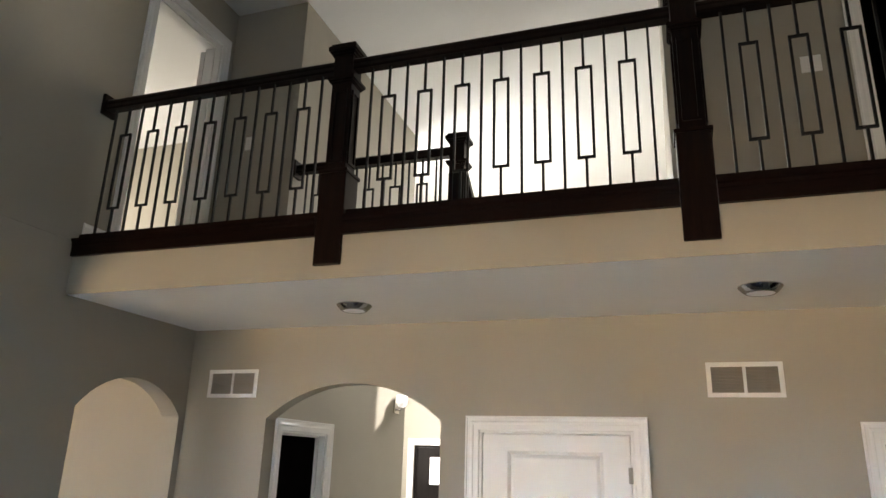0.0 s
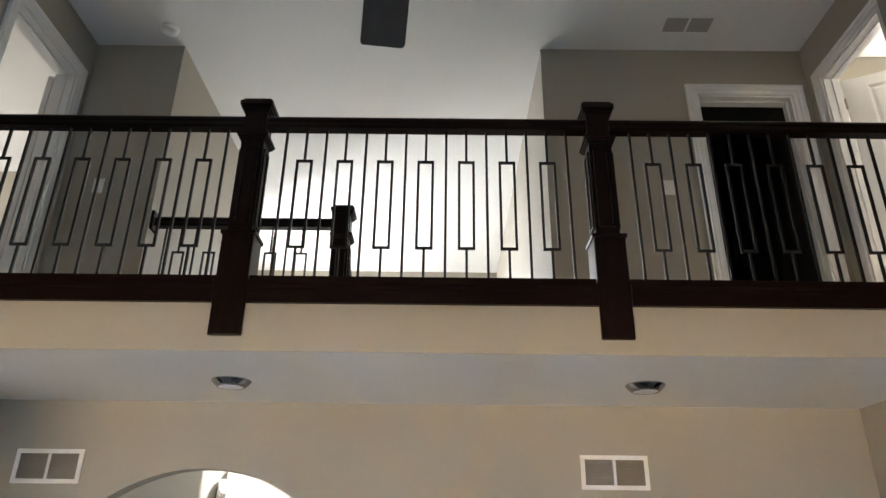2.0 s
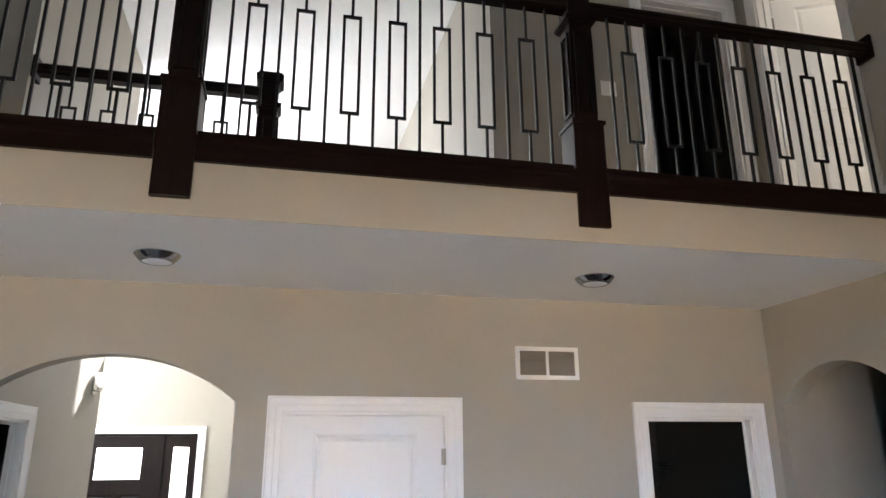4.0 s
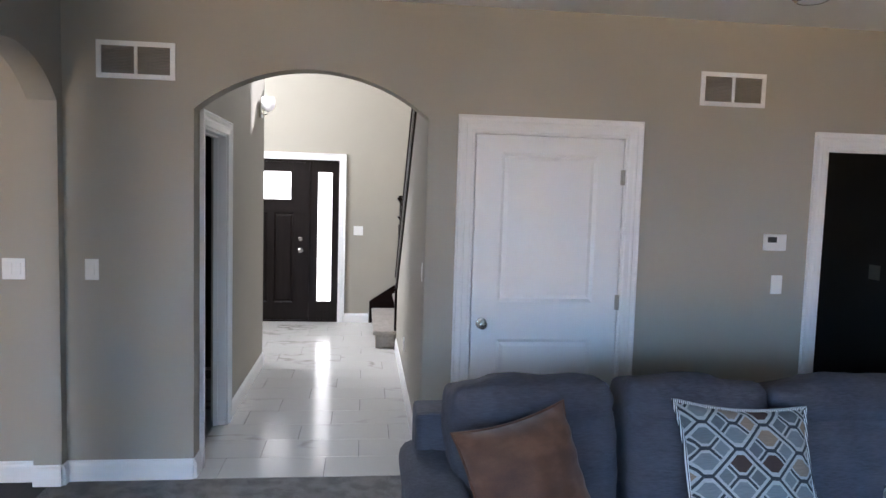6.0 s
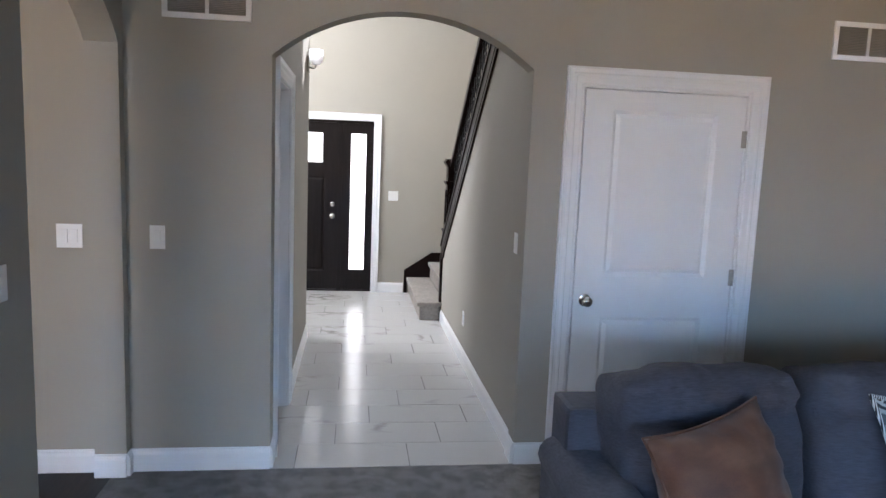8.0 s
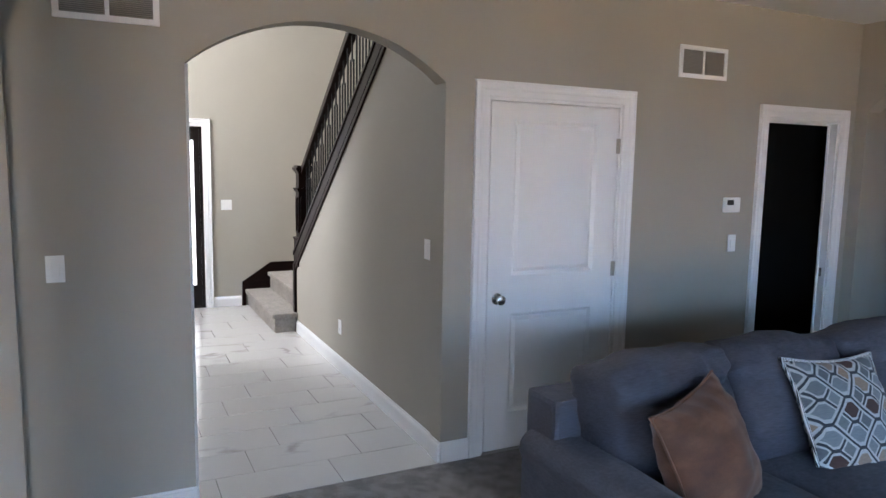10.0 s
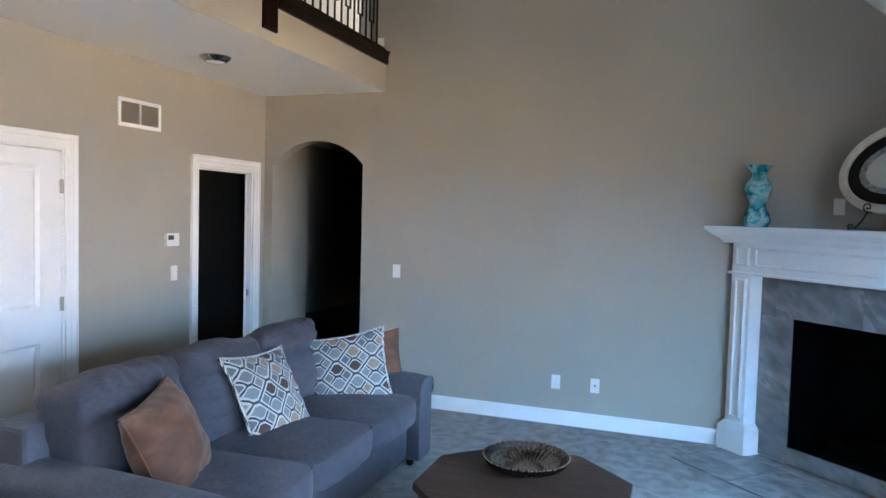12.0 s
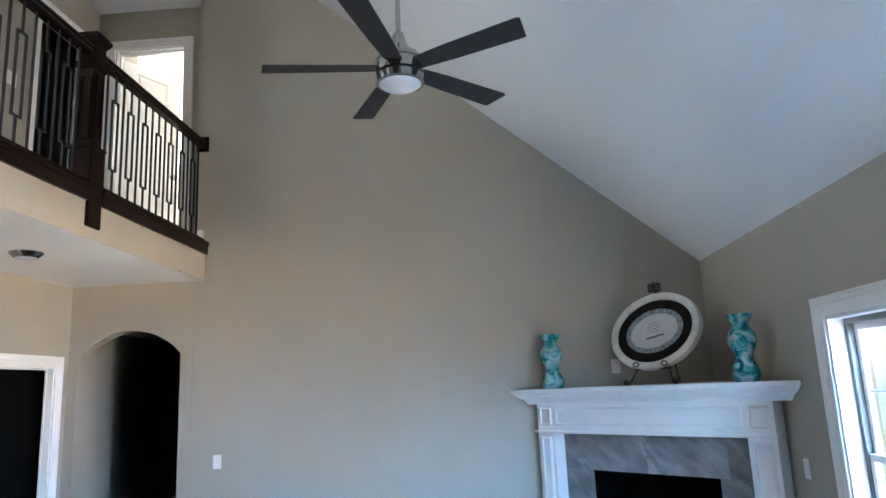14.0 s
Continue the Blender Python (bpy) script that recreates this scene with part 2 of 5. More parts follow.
def prism(bm, pts, axis, v0, v1):
    """A flat outline pushed along an axis: pts are (y, z) for 'x', (x, z) for 'y', (x, y) for 'z'."""
    def at(p, v):
        return {"x": (v, *p), "y": (p[0], v, p[1]), "z": (*p, v)}[axis]
    a, b = ([bm.verts.new(at(p, v)) for p in pts] for v in (v0, v1))
    n = len(pts)
    bm.faces.new(a[::-1])
    bm.faces.new(b)
    for i in range(n):
        bm.faces.new((a[i], a[(i + 1) % n], b[(i + 1) % n], b[i]))


def mesh_object(name, bm, mat, bevel=0.0, smooth=False):
    bmesh.ops.recalc_face_normals(bm, faces=bm.faces)
    if bevel:
        sharp = [e for e in bm.edges if len(e.link_faces) == 2 and e.calc_face_angle(0) > 0.5]
        bmesh.ops.bevel(bm, geom=sharp, offset=bevel, segments=2, profile=0.6, affect="EDGES", clamp_overlap=True)
    me = bpy.data.meshes.new(name)
    bm.to_mesh(me)
    bm.free()
    for m in mat if isinstance(mat, (list, tuple)) else (mat,):
        me.materials.append(m)
    if smooth:
        for p in me.polygons:
            p.use_smooth = True
        me.set_sharp_from_angle(angle=radians(48))
    return new(name, me)


def part(name, bm, mat, parent, label="", bevel=0.0, smooth=False, m=None):
    ob = mesh_object(name, bm, mat, bevel, smooth)
    ob.parent = parent
    if m is not None:
        ob.matrix_basis = m
    if label:
        ob["label"] = label
    return ob


def boxes(*rows):
    bm = bmesh.new()
    for r in rows:
        box(bm, *r)
    return bm


def structure(name, bm, mat, label="", category="", bevel=0.0):
    return tagged(mesh_object(name, bm, mat, bevel), label, category, kind="structure")


def thing(name, m, label, category, group=""):
    ob = new(name)
    ob.empty_display_size = 0.05
    ob.matrix_world = m
    return tagged(ob, label, category, group)


def arc(u0, u1, z, rise, n=22):
    """Points of a segmental arch from u1 back to u0 over the springing height z."""
    h = (u1 - u0) / 2
    r = (h * h + rise * rise) / (2 * rise)
    c, zc, a = (u0 + u1) / 2, z + rise - r, math.asin(h / r)
    return [(c + r * math.sin(a - 2 * a * i / n), zc + r * math.cos(a - 2 * a * i / n)) for i in range(n + 1)]


def wall_mesh(axis, v0, v1, u0, u1, z0, z1, openings=()):
    """A wall with real openings (ua, ub, za, zb, rise)."""
    bm = bmesh.new()
    def put(a, b, c, d):
        if b - a > 1e-4 and d - c > 1e-4:
            box(bm, *((v0, a, c, v1, b, d) if axis == "x" else (a, v0, c, b, v1, d)))
    u = u0
    for ua, ub, za, zb, rise in sorted(openings):
        put(u, ua, z0, z1)
        put(ua, ub, z0, za)
        if rise:
            prism(bm, [(ua, z1), (ub, z1)] + arc(ua, ub, zb, rise), axis, v0, v1)
        else:
            put(ua, ub, zb, z1)
        u = ub
    put(u, u1, z0, z1)
    return bm


# ---- large structure ----
XW, XE, YN, YS, YF = -5.077, 0.305, 4.562, -1.0, 9.33     # faces of the walls
H1, FL2, H2 = 2.743, 3.09, 5.553                          # lower ceiling, upper floor, upper ceiling
YB = 3.34                                                 # face of the balcony
WL = "greige painted drywall, smooth matte finish"

structure("wall_north", wall_mesh("y", YN, 4.69, -9.2, 0.60, 0, FL2 - 0.02,
          [(-4.39, -3.092, 0, 2.10, 0.242), (-2.832, -1.898, 0, 2.045, 0), (-0.628, 0.200, 0, 2.03, 0)]), WALL,
          WL + ", with an arched opening to the hall", "wall")
structure("wall_west", wall_mesh("x", XW - 0.15, XW, 2.8, YN - 0.001, 0, FL2 - 0.02, [(3.558, 4.497, 0, 2.105, 0.222)]), WALL,
          WL + ", with an arched doorway", "wall")
structure("wall_west_header", wall_mesh("x", XW - 0.15, XW, YS, 2.799, H1 - 0.02, FL2 - 0.02), WALL, WL + ", over a wide opening", "wall")
structure("wall_west_upper", wall_mesh("x", XW - 0.15, XW, YS, 4.69, FL2 - 0.018, 5.62, [(3.65, 4.405, FL2, 5.145, 0)]), WALL, WL, "wall")
structure("wall_east", wall_mesh("x", XE, 0.48, YS, 3.43, 0, 5.62), WALL, WL + ", rising to the vault", "wall")
structure("wall_east_arch", wall_mesh("x", XE, 0.455, 3.431, YN - 0.001, 0, FL2 - 0.02, [(3.54, 4.47, 0, 2.105, 0.22)]), WALL, WL + ", with an arched doorway", "wall")
structure("wall_east_upper", wall_mesh("x", 0.482, 0.60, 3.30, 4.69, FL2 - 0.018, 5.62, [(3.665, 4.375, FL2, 5.145, 0)]), WALL, WL, "wall")
structure("wall_south", wall_mesh("y", YS - 0.15, YS - 0.001, -9.2, 0.48, 0, 2.75,
          [(-7.60, -5.40, 0.02, 2.12, 0), (-4.42, -1.72, 0.52, 2.0, 0)]), WALL, WL + ", with garden doors and a triple window", "wall")
structure("wall_loft_west", wall_mesh("y", YN, 4.69, XW + 0.001, -4.388, FL2, 5.62), WALL, WL, "wall")
structure("wall_loft_east", wall_mesh("y", YN, 4.69, -1.565, 0.481, FL2, 5.62, [(-0.385, 0.345, FL2, 5.125, 0)]), WALL, WL, "wall")
structure("wall_hall_west", wall_mesh("x", -4.508, -4.388, 4.691, 7.2, 0, 5.62, [(4.775, 5.545, 0, 2.03, 0)]), WALL, WL, "wall")
structure("wall_foyer_return", wall_mesh("y", 7.08, 7.2, -7.2, -4.51, 0, 5.62), WALL, WL, "wall")
structure("wall_foyer_west", wall_mesh("x", -5.82, -5.70, 7.201, YF, 0, 5.62, [(7.5, 8.7, 1.5, 4.7, 0)]), WALL, WL, "wall")
fw = wall_mesh("y", YF, 9.5, -5.82, -1.44, 0, 3.6, [(-5.07, -3.765, 0, 2.045, 0)])
up = wall_mesh("y", YF, 9.5, -5.82, -1.44, 3.6, 5.62, [(-5.02, -2.87, 4.2, 5.25, 0)])
tmp = bpy.data.meshes.new("tmp")
up.to_mesh(tmp)
up.free()
fw.from_mesh(tmp)
bpy.data.meshes.remove(tmp)
structure("wall_front", fw, WALL, WL + ", two storeys high with the entrance", "wall")
structure("wall_foyer_east", wall_mesh("x", -1.565, -1.44, 4.691, YF, 0, 5.62), WALL, WL, "wall")
SL = 0.742                                                # pitch of the stair
bm = bmesh.new()
prism(bm, [(4.691, 0), (7.9, 0), (7.9, 0.66), (4.691, 0.66 + SL * 3.209)], "x", -3.08, -2.96)
structure("wall_stair", bm, WALL, "greige painted knee wall under the stair", "wall")

# rooms beyond
structure("wall_far_west", wall_mesh("x", -9.2, -9.08, YS, YN, 0, H1), WALL, WL, "wall")
structure("wall_den_west", wall_mesh("x", -7.2, -7.08, 4.691, 7.079, 0, H1), ROOM_SHADE, "back room wall, the room's shade put into its dark colour", "wall")
structure("wall_mudroom_east", wall_mesh("x", 0.60, 0.72, 4.72, 6.7, 0, 5.62), ROOM_SHADE, "back room wall, the room's shade put into its dark colour", "wall")
structure("wall_mudroom_north", wall_mesh("y", 6.6, 6.72, -1.44, 0.60, 0, 5.62), ROOM_SHADE, "back room wall, the room's shade put into its dark colour", "wall")
# Dark linings laid over paler faces to keep the back rooms dim.
structure("lining_mudroom", boxes((-1.439, 4.6905, 0, -1.433, 6.599, 5.55)), ROOM_SHADE, "back room wall, the room's shade put into its dark colour", "wall")
structure("lining_den", boxes((-7.07, 7.072, 0, -4.52, 7.0795, H1 - 0.01)), ROOM_SHADE, "back room wall, the room's shade put into its dark colour", "wall")
structure("wall_corridor_north", wall_mesh("y", 6.60, 6.72, 0.721, 7.0, 0, H1), WALL, WL, "wall")
structure("wall_corridor_stub", boxes((0.601, 4.58, 0, 0.7205, 4.7195, H1), (0.721, 4.58, 0, 1.12, 6.599, H1)), WALL, WL + ", ending at a dark side passage", "wall")
structure("wall_corridor_south", wall_mesh("y", 3.30, 3.42, 0.482, 7.0, 0, H1), WALL, WL, "wall")
structure("wall_corridor_end", wall_mesh("x", 7.0, 7.12, 3.30, 6.72, 0, H1), ROOM_SHADE, "back room wall, the room's shade put into its dark colour", "wall")
structure("wall_bedroom_west", wall_mesh("x", -8.6, -8.48, 2.2, 6.579, FL2, 5.62, [(4.7, 6.1, 3.65, 4.95, 0)]), WALL, WL, "wall")
structure("wall_bedroom_south", wall_mesh("y", 2.08, 2.2, -8.6, -5.23, FL2, 5.62), WALL, WL, "wall")
structure("wall_bedroom_north", wall_mesh("y", 6.58, 6.70, -8.6, -5.23, FL2, 5.62), WALL, WL, "wall")
structure("wall_bedroom_side", wall_mesh("x", -5.23, -5.10, 4.692, 6.579, FL2, 5.62), WALL, WL, "wall")
structure("wall_study_east", wall_mesh("x", 5.4, 5.52, 2.0, 7.0, FL2, 5.62, [(4.3, 5.7, 3.65, 4.75, 0)]), WALL, WL, "wall")
structure("wall_study_south", wall_mesh("y", 1.88, 2.0, 0.482, 5.52, FL2, 5.62), WALL, WL, "wall")
structure("wall_study_north", wall_mesh("y", 7.0, 7.12, 1.361, 5.52, FL2, 5.62), WALL, WL, "wall")
structure("wall_study_closet", boxes((0.721, 4.62, FL2, 1.36, 7.12, 5.62), (0.601, 4.691, FL2, 0.7205, 4.719, 5.62)), WALL, WL + ", round a built-in closet", "wall")

CL = "smooth white painted ceiling"
structure("ceiling_flat", boxes((-8.62, 2.459, H2, 5.55, 9.52, 5.68)), CEIL, CL, "ceiling")
structure("ceiling_rooms", boxes((-8.62, 1.8, H2 + 0.001, -5.24, 2.458, 5.68), (0.49, 1.8, H2 + 0.001, 5.55, 2.458, 5.68)), CEIL, CL, "ceiling")
bm = bmesh.new()
prism(bm, [(-1.16, 2.672 - 0.16 * 0.832), (2.4589, H2), (2.4589, H2 + 0.14), (-1.16, 2.672 - 0.16 * 0.832 + 0.14)], "x", -5.2, 0.47)
structure("ceiling_vault", bm, CEIL, "sloping white painted vault ceiling", "ceiling")
structure("ceiling_balcony", boxes((XW + 0.001, YB + 0.001, H1, XE - 0.001, YN - 0.001, FL2 - 0.021)), CEIL, "smooth white ceiling under the balcony", "ceiling")
structure("balcony_fascia", boxes((XW + 0.001, YB - 0.003, H1 - 0.002, XE - 0.001, YB + 0.0, 2.99)), WALL, "greige painted balcony edge", "fascia")
structure("loft_floor", boxes((XW, YB, FL2 - 0.02, 0.481, 4.69, FL2)), CARPET, "grey carpeted landing floor", "floor")
structure("floor_upper_rooms", boxes((-8.6, 2.08, FL2 - 0.15, XW - 0.151, 6.70, FL2), (0.601, 1.88, FL2 - 0.15, 5.52, 7.12, FL2), (-1.44, 4.7, FL2 - 0.15, 0.599, 6.6, FL2)), CARPET, "grey carpeted upper floor", "floor")
structure("ceiling_kitchen", boxes((-9.2, YS, H1, XW - 0.151, YN, H1 + 0.12)), CEIL, CL, "ceiling")
structure("ceiling_den", boxes((-7.2, 4.7, H1, -4.51, 7.08, H1 + 0.12)), CEIL, CL, "ceiling")
# Lowered dark sheet; the closet's darkness is in its colour.
structure("ceiling_closet", boxes((-1.432, 4.6905, H2 - 0.05, 0.599, 6.599, H2 - 0.002)), ROOM_SHADE, "closet ceiling, its shade put into a dark colour", "ceiling")
structure("ceiling_corridor", boxes((0.456, 3.3, H1, 7.1, 4.72, H1 + 0.12), (0.7205, 4.7201, H1, 7.1, 6.72, H1 + 0.12)), CEIL, CL, "ceiling")

structure("ground", boxes((-60, -60, -0.4, 60, 60, -0.2)), plain("dry_lawn", (0.09, 0.11, 0.05), 0.95, vary=0.3), "flat lawn outside the house", "ground")
structure("floor_carpet", boxes((-5.15, YS - 0.1, -0.15, 0.46, 4.55, 0.0)), CARPET, "grey cut pile carpet with brushed marks", "floor")
structure("floor_hardwood", boxes((-9.2, YS - 0.1, -0.15, -5.1501, 4.60, -0.004)), HARDWOOD, "dark stained hardwood floor", "floor")
structure("floor_hall", boxes((-7.2, 4.601, -0.15, -1.44, 9.6, -0.008), (-5.149, 4.5501, -0.15, 0.6, 4.6009, -0.008)), GROUT, "grey grout bed of the tiled hall", "floor")
structure("floor_mudroom", boxes((-1.439, 4.602, -0.15, 0.72, 6.72, -0.002), (0.4601, 3.2, -0.15, 7.12, 4.5499, -0.002), (0.7201, 4.55, -0.15, 7.12, 6.72, -0.002)), HARDWOOD, "dark floor of the back rooms", "floor")
# Added roof, out of view; blocks the sun from the entrance glass.
structure("porch_roof", boxes((-7.5, 9.52, 2.7, -1.0, 12.4, 2.85)), CEIL, "unseen flat roof, added to keep sun off the entrance", "roof")

# ---- doors, casings, baseboards ----
def share(name, me, parent, m):
    ob = new(name, me)
    ob.parent = parent
    ob.matrix_basis = m
    return ob


def mesh_only(name, bm, mat, bevel=0.0, smooth=False):
    ob = mesh_object(name, bm, mat, bevel, smooth)
    me = ob.data
    bpy.data.objects.remove(ob)
    return me


def lathe(profile, n=32, bm=None, z0=0.0):
    """A turned shape: profile of (radius, z) from bottom to top."""
    bm = bm or bmesh.new()
    rings = []
    for r, z in profile:
        rings.append([bm.verts.new((max(r, 1e-4) * math.cos(2 * math.pi * i / n), max(r, 1e-4) * math.sin(2 * math.pi * i / n), z + z0)) for i in range(n)])
    for a, b in zip(rings, rings[1:]):
        for i in range(n):
            bm.faces.new((a[i], a[(i + 1) % n], b[(i + 1) % n], b[i]))
    bm.faces.new(rings[0][::-1])
    bm.faces.new(rings[-1])
    return bm


def tube(points, r, n=8, closed=False, bm=None):
    """A round rod along points."""
    bm = bm or bmesh.new()
    pts = [Vector(p) for p in points]
    rings = []
    k = len(pts)
    for i, p in enumerate(pts):
        a = pts[(i - 1) % k] if (closed or i) else p
        b = pts[(i + 1) % k] if (closed or i < k - 1) else p
        q = (b - a).to_track_quat("Z", "Y")
        rings.append([bm.verts.new(p + q @ Vector((r * math.cos(2 * math.pi * j / n), r * math.sin(2 * math.pi * j / n), 0))) for j in range(n)])
    pairs = list(zip(rings, rings[1:])) + ([(rings[-1], rings[0])] if closed else [])
    for a, b in pairs:
        off = min(range(n), key=lambda s: (a[0].co - b[s].co).length) if closed else 0
        for i in range(n):
            bm.faces.new((a[i], a[(i + 1) % n], b[(i + 1 + off) % n], b[(i + off) % n]))
    if not closed:
        bm.faces.new(rings[0][::-1])
        bm.faces.new(rings[-1])
    return bm


CASING = ((0, 0), (0, 0.011), (0.006, 0.014), (0.034, 0.015), (0.040, 0.019), (0.050, 0.019), (0.056, 0.016), (0.072, 0.018), (0.078, 0.024), (0.086, 0.024), (0.086, 0))


def casing(parent, w, h, wide=1.0):
    """Three mitred lengths of moulded casing round an opening. Local x along the wall, -y out of it, z up."""
    runs = (("casing", lambda d: (-d, 0), lambda d: (-d, h + d)), ("head_casing", lambda d: (-d, h + d), lambda d: (w + d, h + d)), ("casing", lambda d: (w + d, h + d), lambda d: (w + d, 0)))
    for name, start, end in runs:
        bm = bmesh.new()
        a, b = ([bm.verts.new((f(d * wide)[0], -y, f(d * wide)[1])) for d, y in CASING] for f in (start, end))
        for i in range(len(CASING)):
            j = (i + 1) % len(CASING)
            bm.faces.new((a[i], b[i], b[j], a[j]))
        bm.faces.new(a)
        bm.faces.new(b[::-1])
        part(name, bm, TRIM, parent)


def door_frame(name, label, place, rz, w, h, depth=0.13):
    """Casing and jambs. Local x along the wall, -y towards the viewer, z up; origin at the opening's lower left corner."""
    d = tagged(new(name), label, "door", kind="structure")
    d.matrix_world = pose(*place, 0, 0, rz)
    casing(d, w, h)
    t = 0.016
    part("jamb", boxes((0, 0.001, 0, t, depth, h)), TRIM, d)
    part("jamb", boxes((w - t, 0.001, 0, w, depth, h)), TRIM, d)
    part("head_jamb", boxes((t, 0.001, h - t, w - t, depth, h)), TRIM, d)
    e = min(0.095, depth)
    part("door_stop", boxes((t, 0.055, 0, t + 0.011, e, h - t), (w - t - 0.011, 0.055, 0, w - t, e, h - t), (t, 0.055, h - t - 0.011, w - t, e, h - t)), TRIM, d)
    return d


def panel_leaf(w, h, panels, t=0.035, field=0.006):
    """A door leaf with recessed panels that have a raised field. Local: x 0..w, y 0 (front)..t, z 0..h."""
    bm = bmesh.new()
    box(bm, 0, 0.016, 0, w, t, h)
    us = sorted({0, w, *[p[0] for p in panels], *[p[2] for p in panels]})
    zs = sorted({0, h, *[p[1] for p in panels], *[p[3] for p in panels]})
    for i in range(len(us) - 1):
        for j in range(len(zs) - 1):
            cu, cz = (us[i] + us[i + 1]) / 2, (zs[j] + zs[j + 1]) / 2
            if not any(p[0] < cu < p[2] and p[1] < cz < p[3] for p in panels):
                box(bm, us[i], 0, zs[j], us[i + 1], 0.0165, zs[j + 1])
    for a, b, c, d in panels:
        o, q = 0.006, 0.042
        v = [bm.verts.new(p) for p in ((a, 0.001, b), (c, 0.001, b), (c, 0.001, d), (a, 0.001, d))]
        v1 = [bm.verts.new(p) for p in ((a + 0.020, 0.0155, b + 0.020), (c - 0.020, 0.0155, b + 0.020), (c - 0.020, 0.0155, d - 0.020), (a + 0.020, 0.0155, d - 0.020))]
        v2 = [bm.verts.new(p) for p in ((a + q, field, b + q), (c - q, field, b + q), (c - q, field, d - q), (a + q, field, d - q))]
        for k in range(4):
            bm.faces.new((v[k], v[(k + 1) % 4], v1[(k + 1) % 4], v1[k]))
            bm.faces.new((v1[k], v1[(k + 1) % 4], v2[(k + 1) % 4], v2[k]))
        bm.faces.new(v2)
    return bm


def knob(parent, x, y, z, side=-1, rz=0):
    prof = [(0.033, 0), (0.033, 0.006), (0.012, 0.012), (0.011, 0.030), (0.022, 0.036), (0.028, 0.048), (0.027, 0.058), (0.016, 0.066), (0.0, 0.067)]
    return part("knob", lathe(prof, 28), NICKEL, parent, "satin nickel door knob", smooth=True, m=pose(x, y, z, 90 if side < 0 else -90, 0, rz))


def hinge(parent, x, y, z):
    bm = tube([(0, 0, -0.045), (0, 0, 0.045)], 0.006)
    box(bm, -0.020, 0.004, -0.045, 0.0, 0.006, 0.045)
    return part("hinge", bm, SLAT, parent, "small satin hinge", m=pose(x, y, z))


def two_panels(w):
    s = 0.155
    return [(s, 0.22, w - s, 0.81), (s, 1.035, w - s, 1.915)]


# closed closet door
d = door_frame("door_1", "closed white two-panel door with nickel knob", (-2.832, YN, 0), 0, 0.934, 2.045)
leaf = part("leaf", panel_leaf(0.888, 2.010, two_panels(0.888)), DOORW, d, m=pose(0.0235, 0.003, 0.010))
knob(leaf, 0.062, 0.0, 0.905)
for z in (0.25, 1.05, 1.80):
    hinge(d, 0.918, -0.004, z)
# mudroom doorway and its leaf, swung in
d = door_frame("door_2", "white cased doorway to a dark mudroom", (-0.628, YN, 0), 0, 0.755, 2.03, 0.070)
leaf = part("leaf", panel_leaf(0.72, 2.0, two_panels(0.72)), DOORW, d, m=pose(0.02, 0.135, 0.012, 0, 0, 96))
knob(leaf, 0.655, 0.0, 0.905)
part("strike_plate", boxes((0.738, 0.030, 0.88, 0.7395, 0.052, 0.945)), NICKEL, d)
# hall doorway
d = door_frame("door_3", "white cased doorway in the hall, door swung into a dark den", (-4.388, 4.775, 0), 90, 0.70, 2.03, 0.085)
leaf = part("leaf", panel_leaf(0.665, 2.0, two_panels(0.665)), DOORW, d, m=pose(0.02, 0.125, 0.012, 0, 0, 86))
knob(leaf, 0.60, 0.0, 0.905)
# upper doorways
d = door_frame("door_4", "white cased doorway to a bright upper bedroom", (XW, 3.65, FL2), 90, 0.755, 2.055, 0.15)
leaf = part("leaf", panel_leaf(0.72, 2.0, two_panels(0.72)), DOORW, d, m=pose(0.735, 0.155, 0.012, 0, 0, 10))
knob(leaf, 0.66, 0.0, 0.905)
d = door_frame("door_5", "white cased doorway to a bright upper study", (0.482, 4.375, FL2), -90, 0.71, 2.055, 0.118)
leaf = part("leaf", panel_leaf(0.675, 2.0, two_panels(0.675)), DOORW, d, m=pose(0.02, 0.12, 0.012, 0, 0, 62))
knob(leaf, 0.61, 0.0, 0.905)
hinge(leaf, 0.0, -0.004, 1.8)
d = door_frame("door_6", "white cased doorway to a dark upper closet", (-0.385, YN, FL2), 0, 0.73, 2.035)

# entrance: dark door with one sidelight
d = tagged(new("door_7"), "espresso stained entrance door with one lit sidelight", "door", kind="structure")
d.matrix_world = pose(-5.07, YF, 0)
casing(d, 1.305, 2.045)
part("frame", boxes((0, 0.02, 0, 0.03, 0.16, 2.045), (1.275, 0.02, 0, 1.305, 0.16, 2.045), (0.03, 0.02, 2.015, 1.275, 0.16, 2.045), (0.895, 0.015, 0, 0.94, 0.16, 2.015), (0.03, 0.02, 0, 1.275, 0.16, 0.02)), FDOOR, d)
lo = panel_leaf(0.862, 1.50, [(0.15, 0.22, 0.39, 1.36), (0.47, 0.22, 0.71, 1.36)], 0.044)
for r in ((0, 0, 1.50, 0.16, 0.044, 1.993), (0.70, 0, 1.50, 0.862, 0.044, 1.993), (0.16, 0, 1.895, 0.70, 0.044, 1.993)):
    box(lo, *r)
leaf = part("leaf", lo, FDOOR, d, m=pose(0.032, 0.04, 0.021))
part("glazing_bead", boxes((0.16, -0.006, 1.50, 0.70, 0.012, 1.525), (0.16, -0.006, 1.87, 0.70, 0.012, 1.895), (0.16, -0.006, 1.525, 0.185, 0.012, 1.87), (0.675, -0.006, 1.525, 0.70, 0.012, 1.87)), FDOOR, leaf)
g = part("pane", boxes((0.185, 0.018, 1.525, 0.675, 0.022, 1.87)), GLASS, leaf, "clear glass")
g.visible_shadow = False
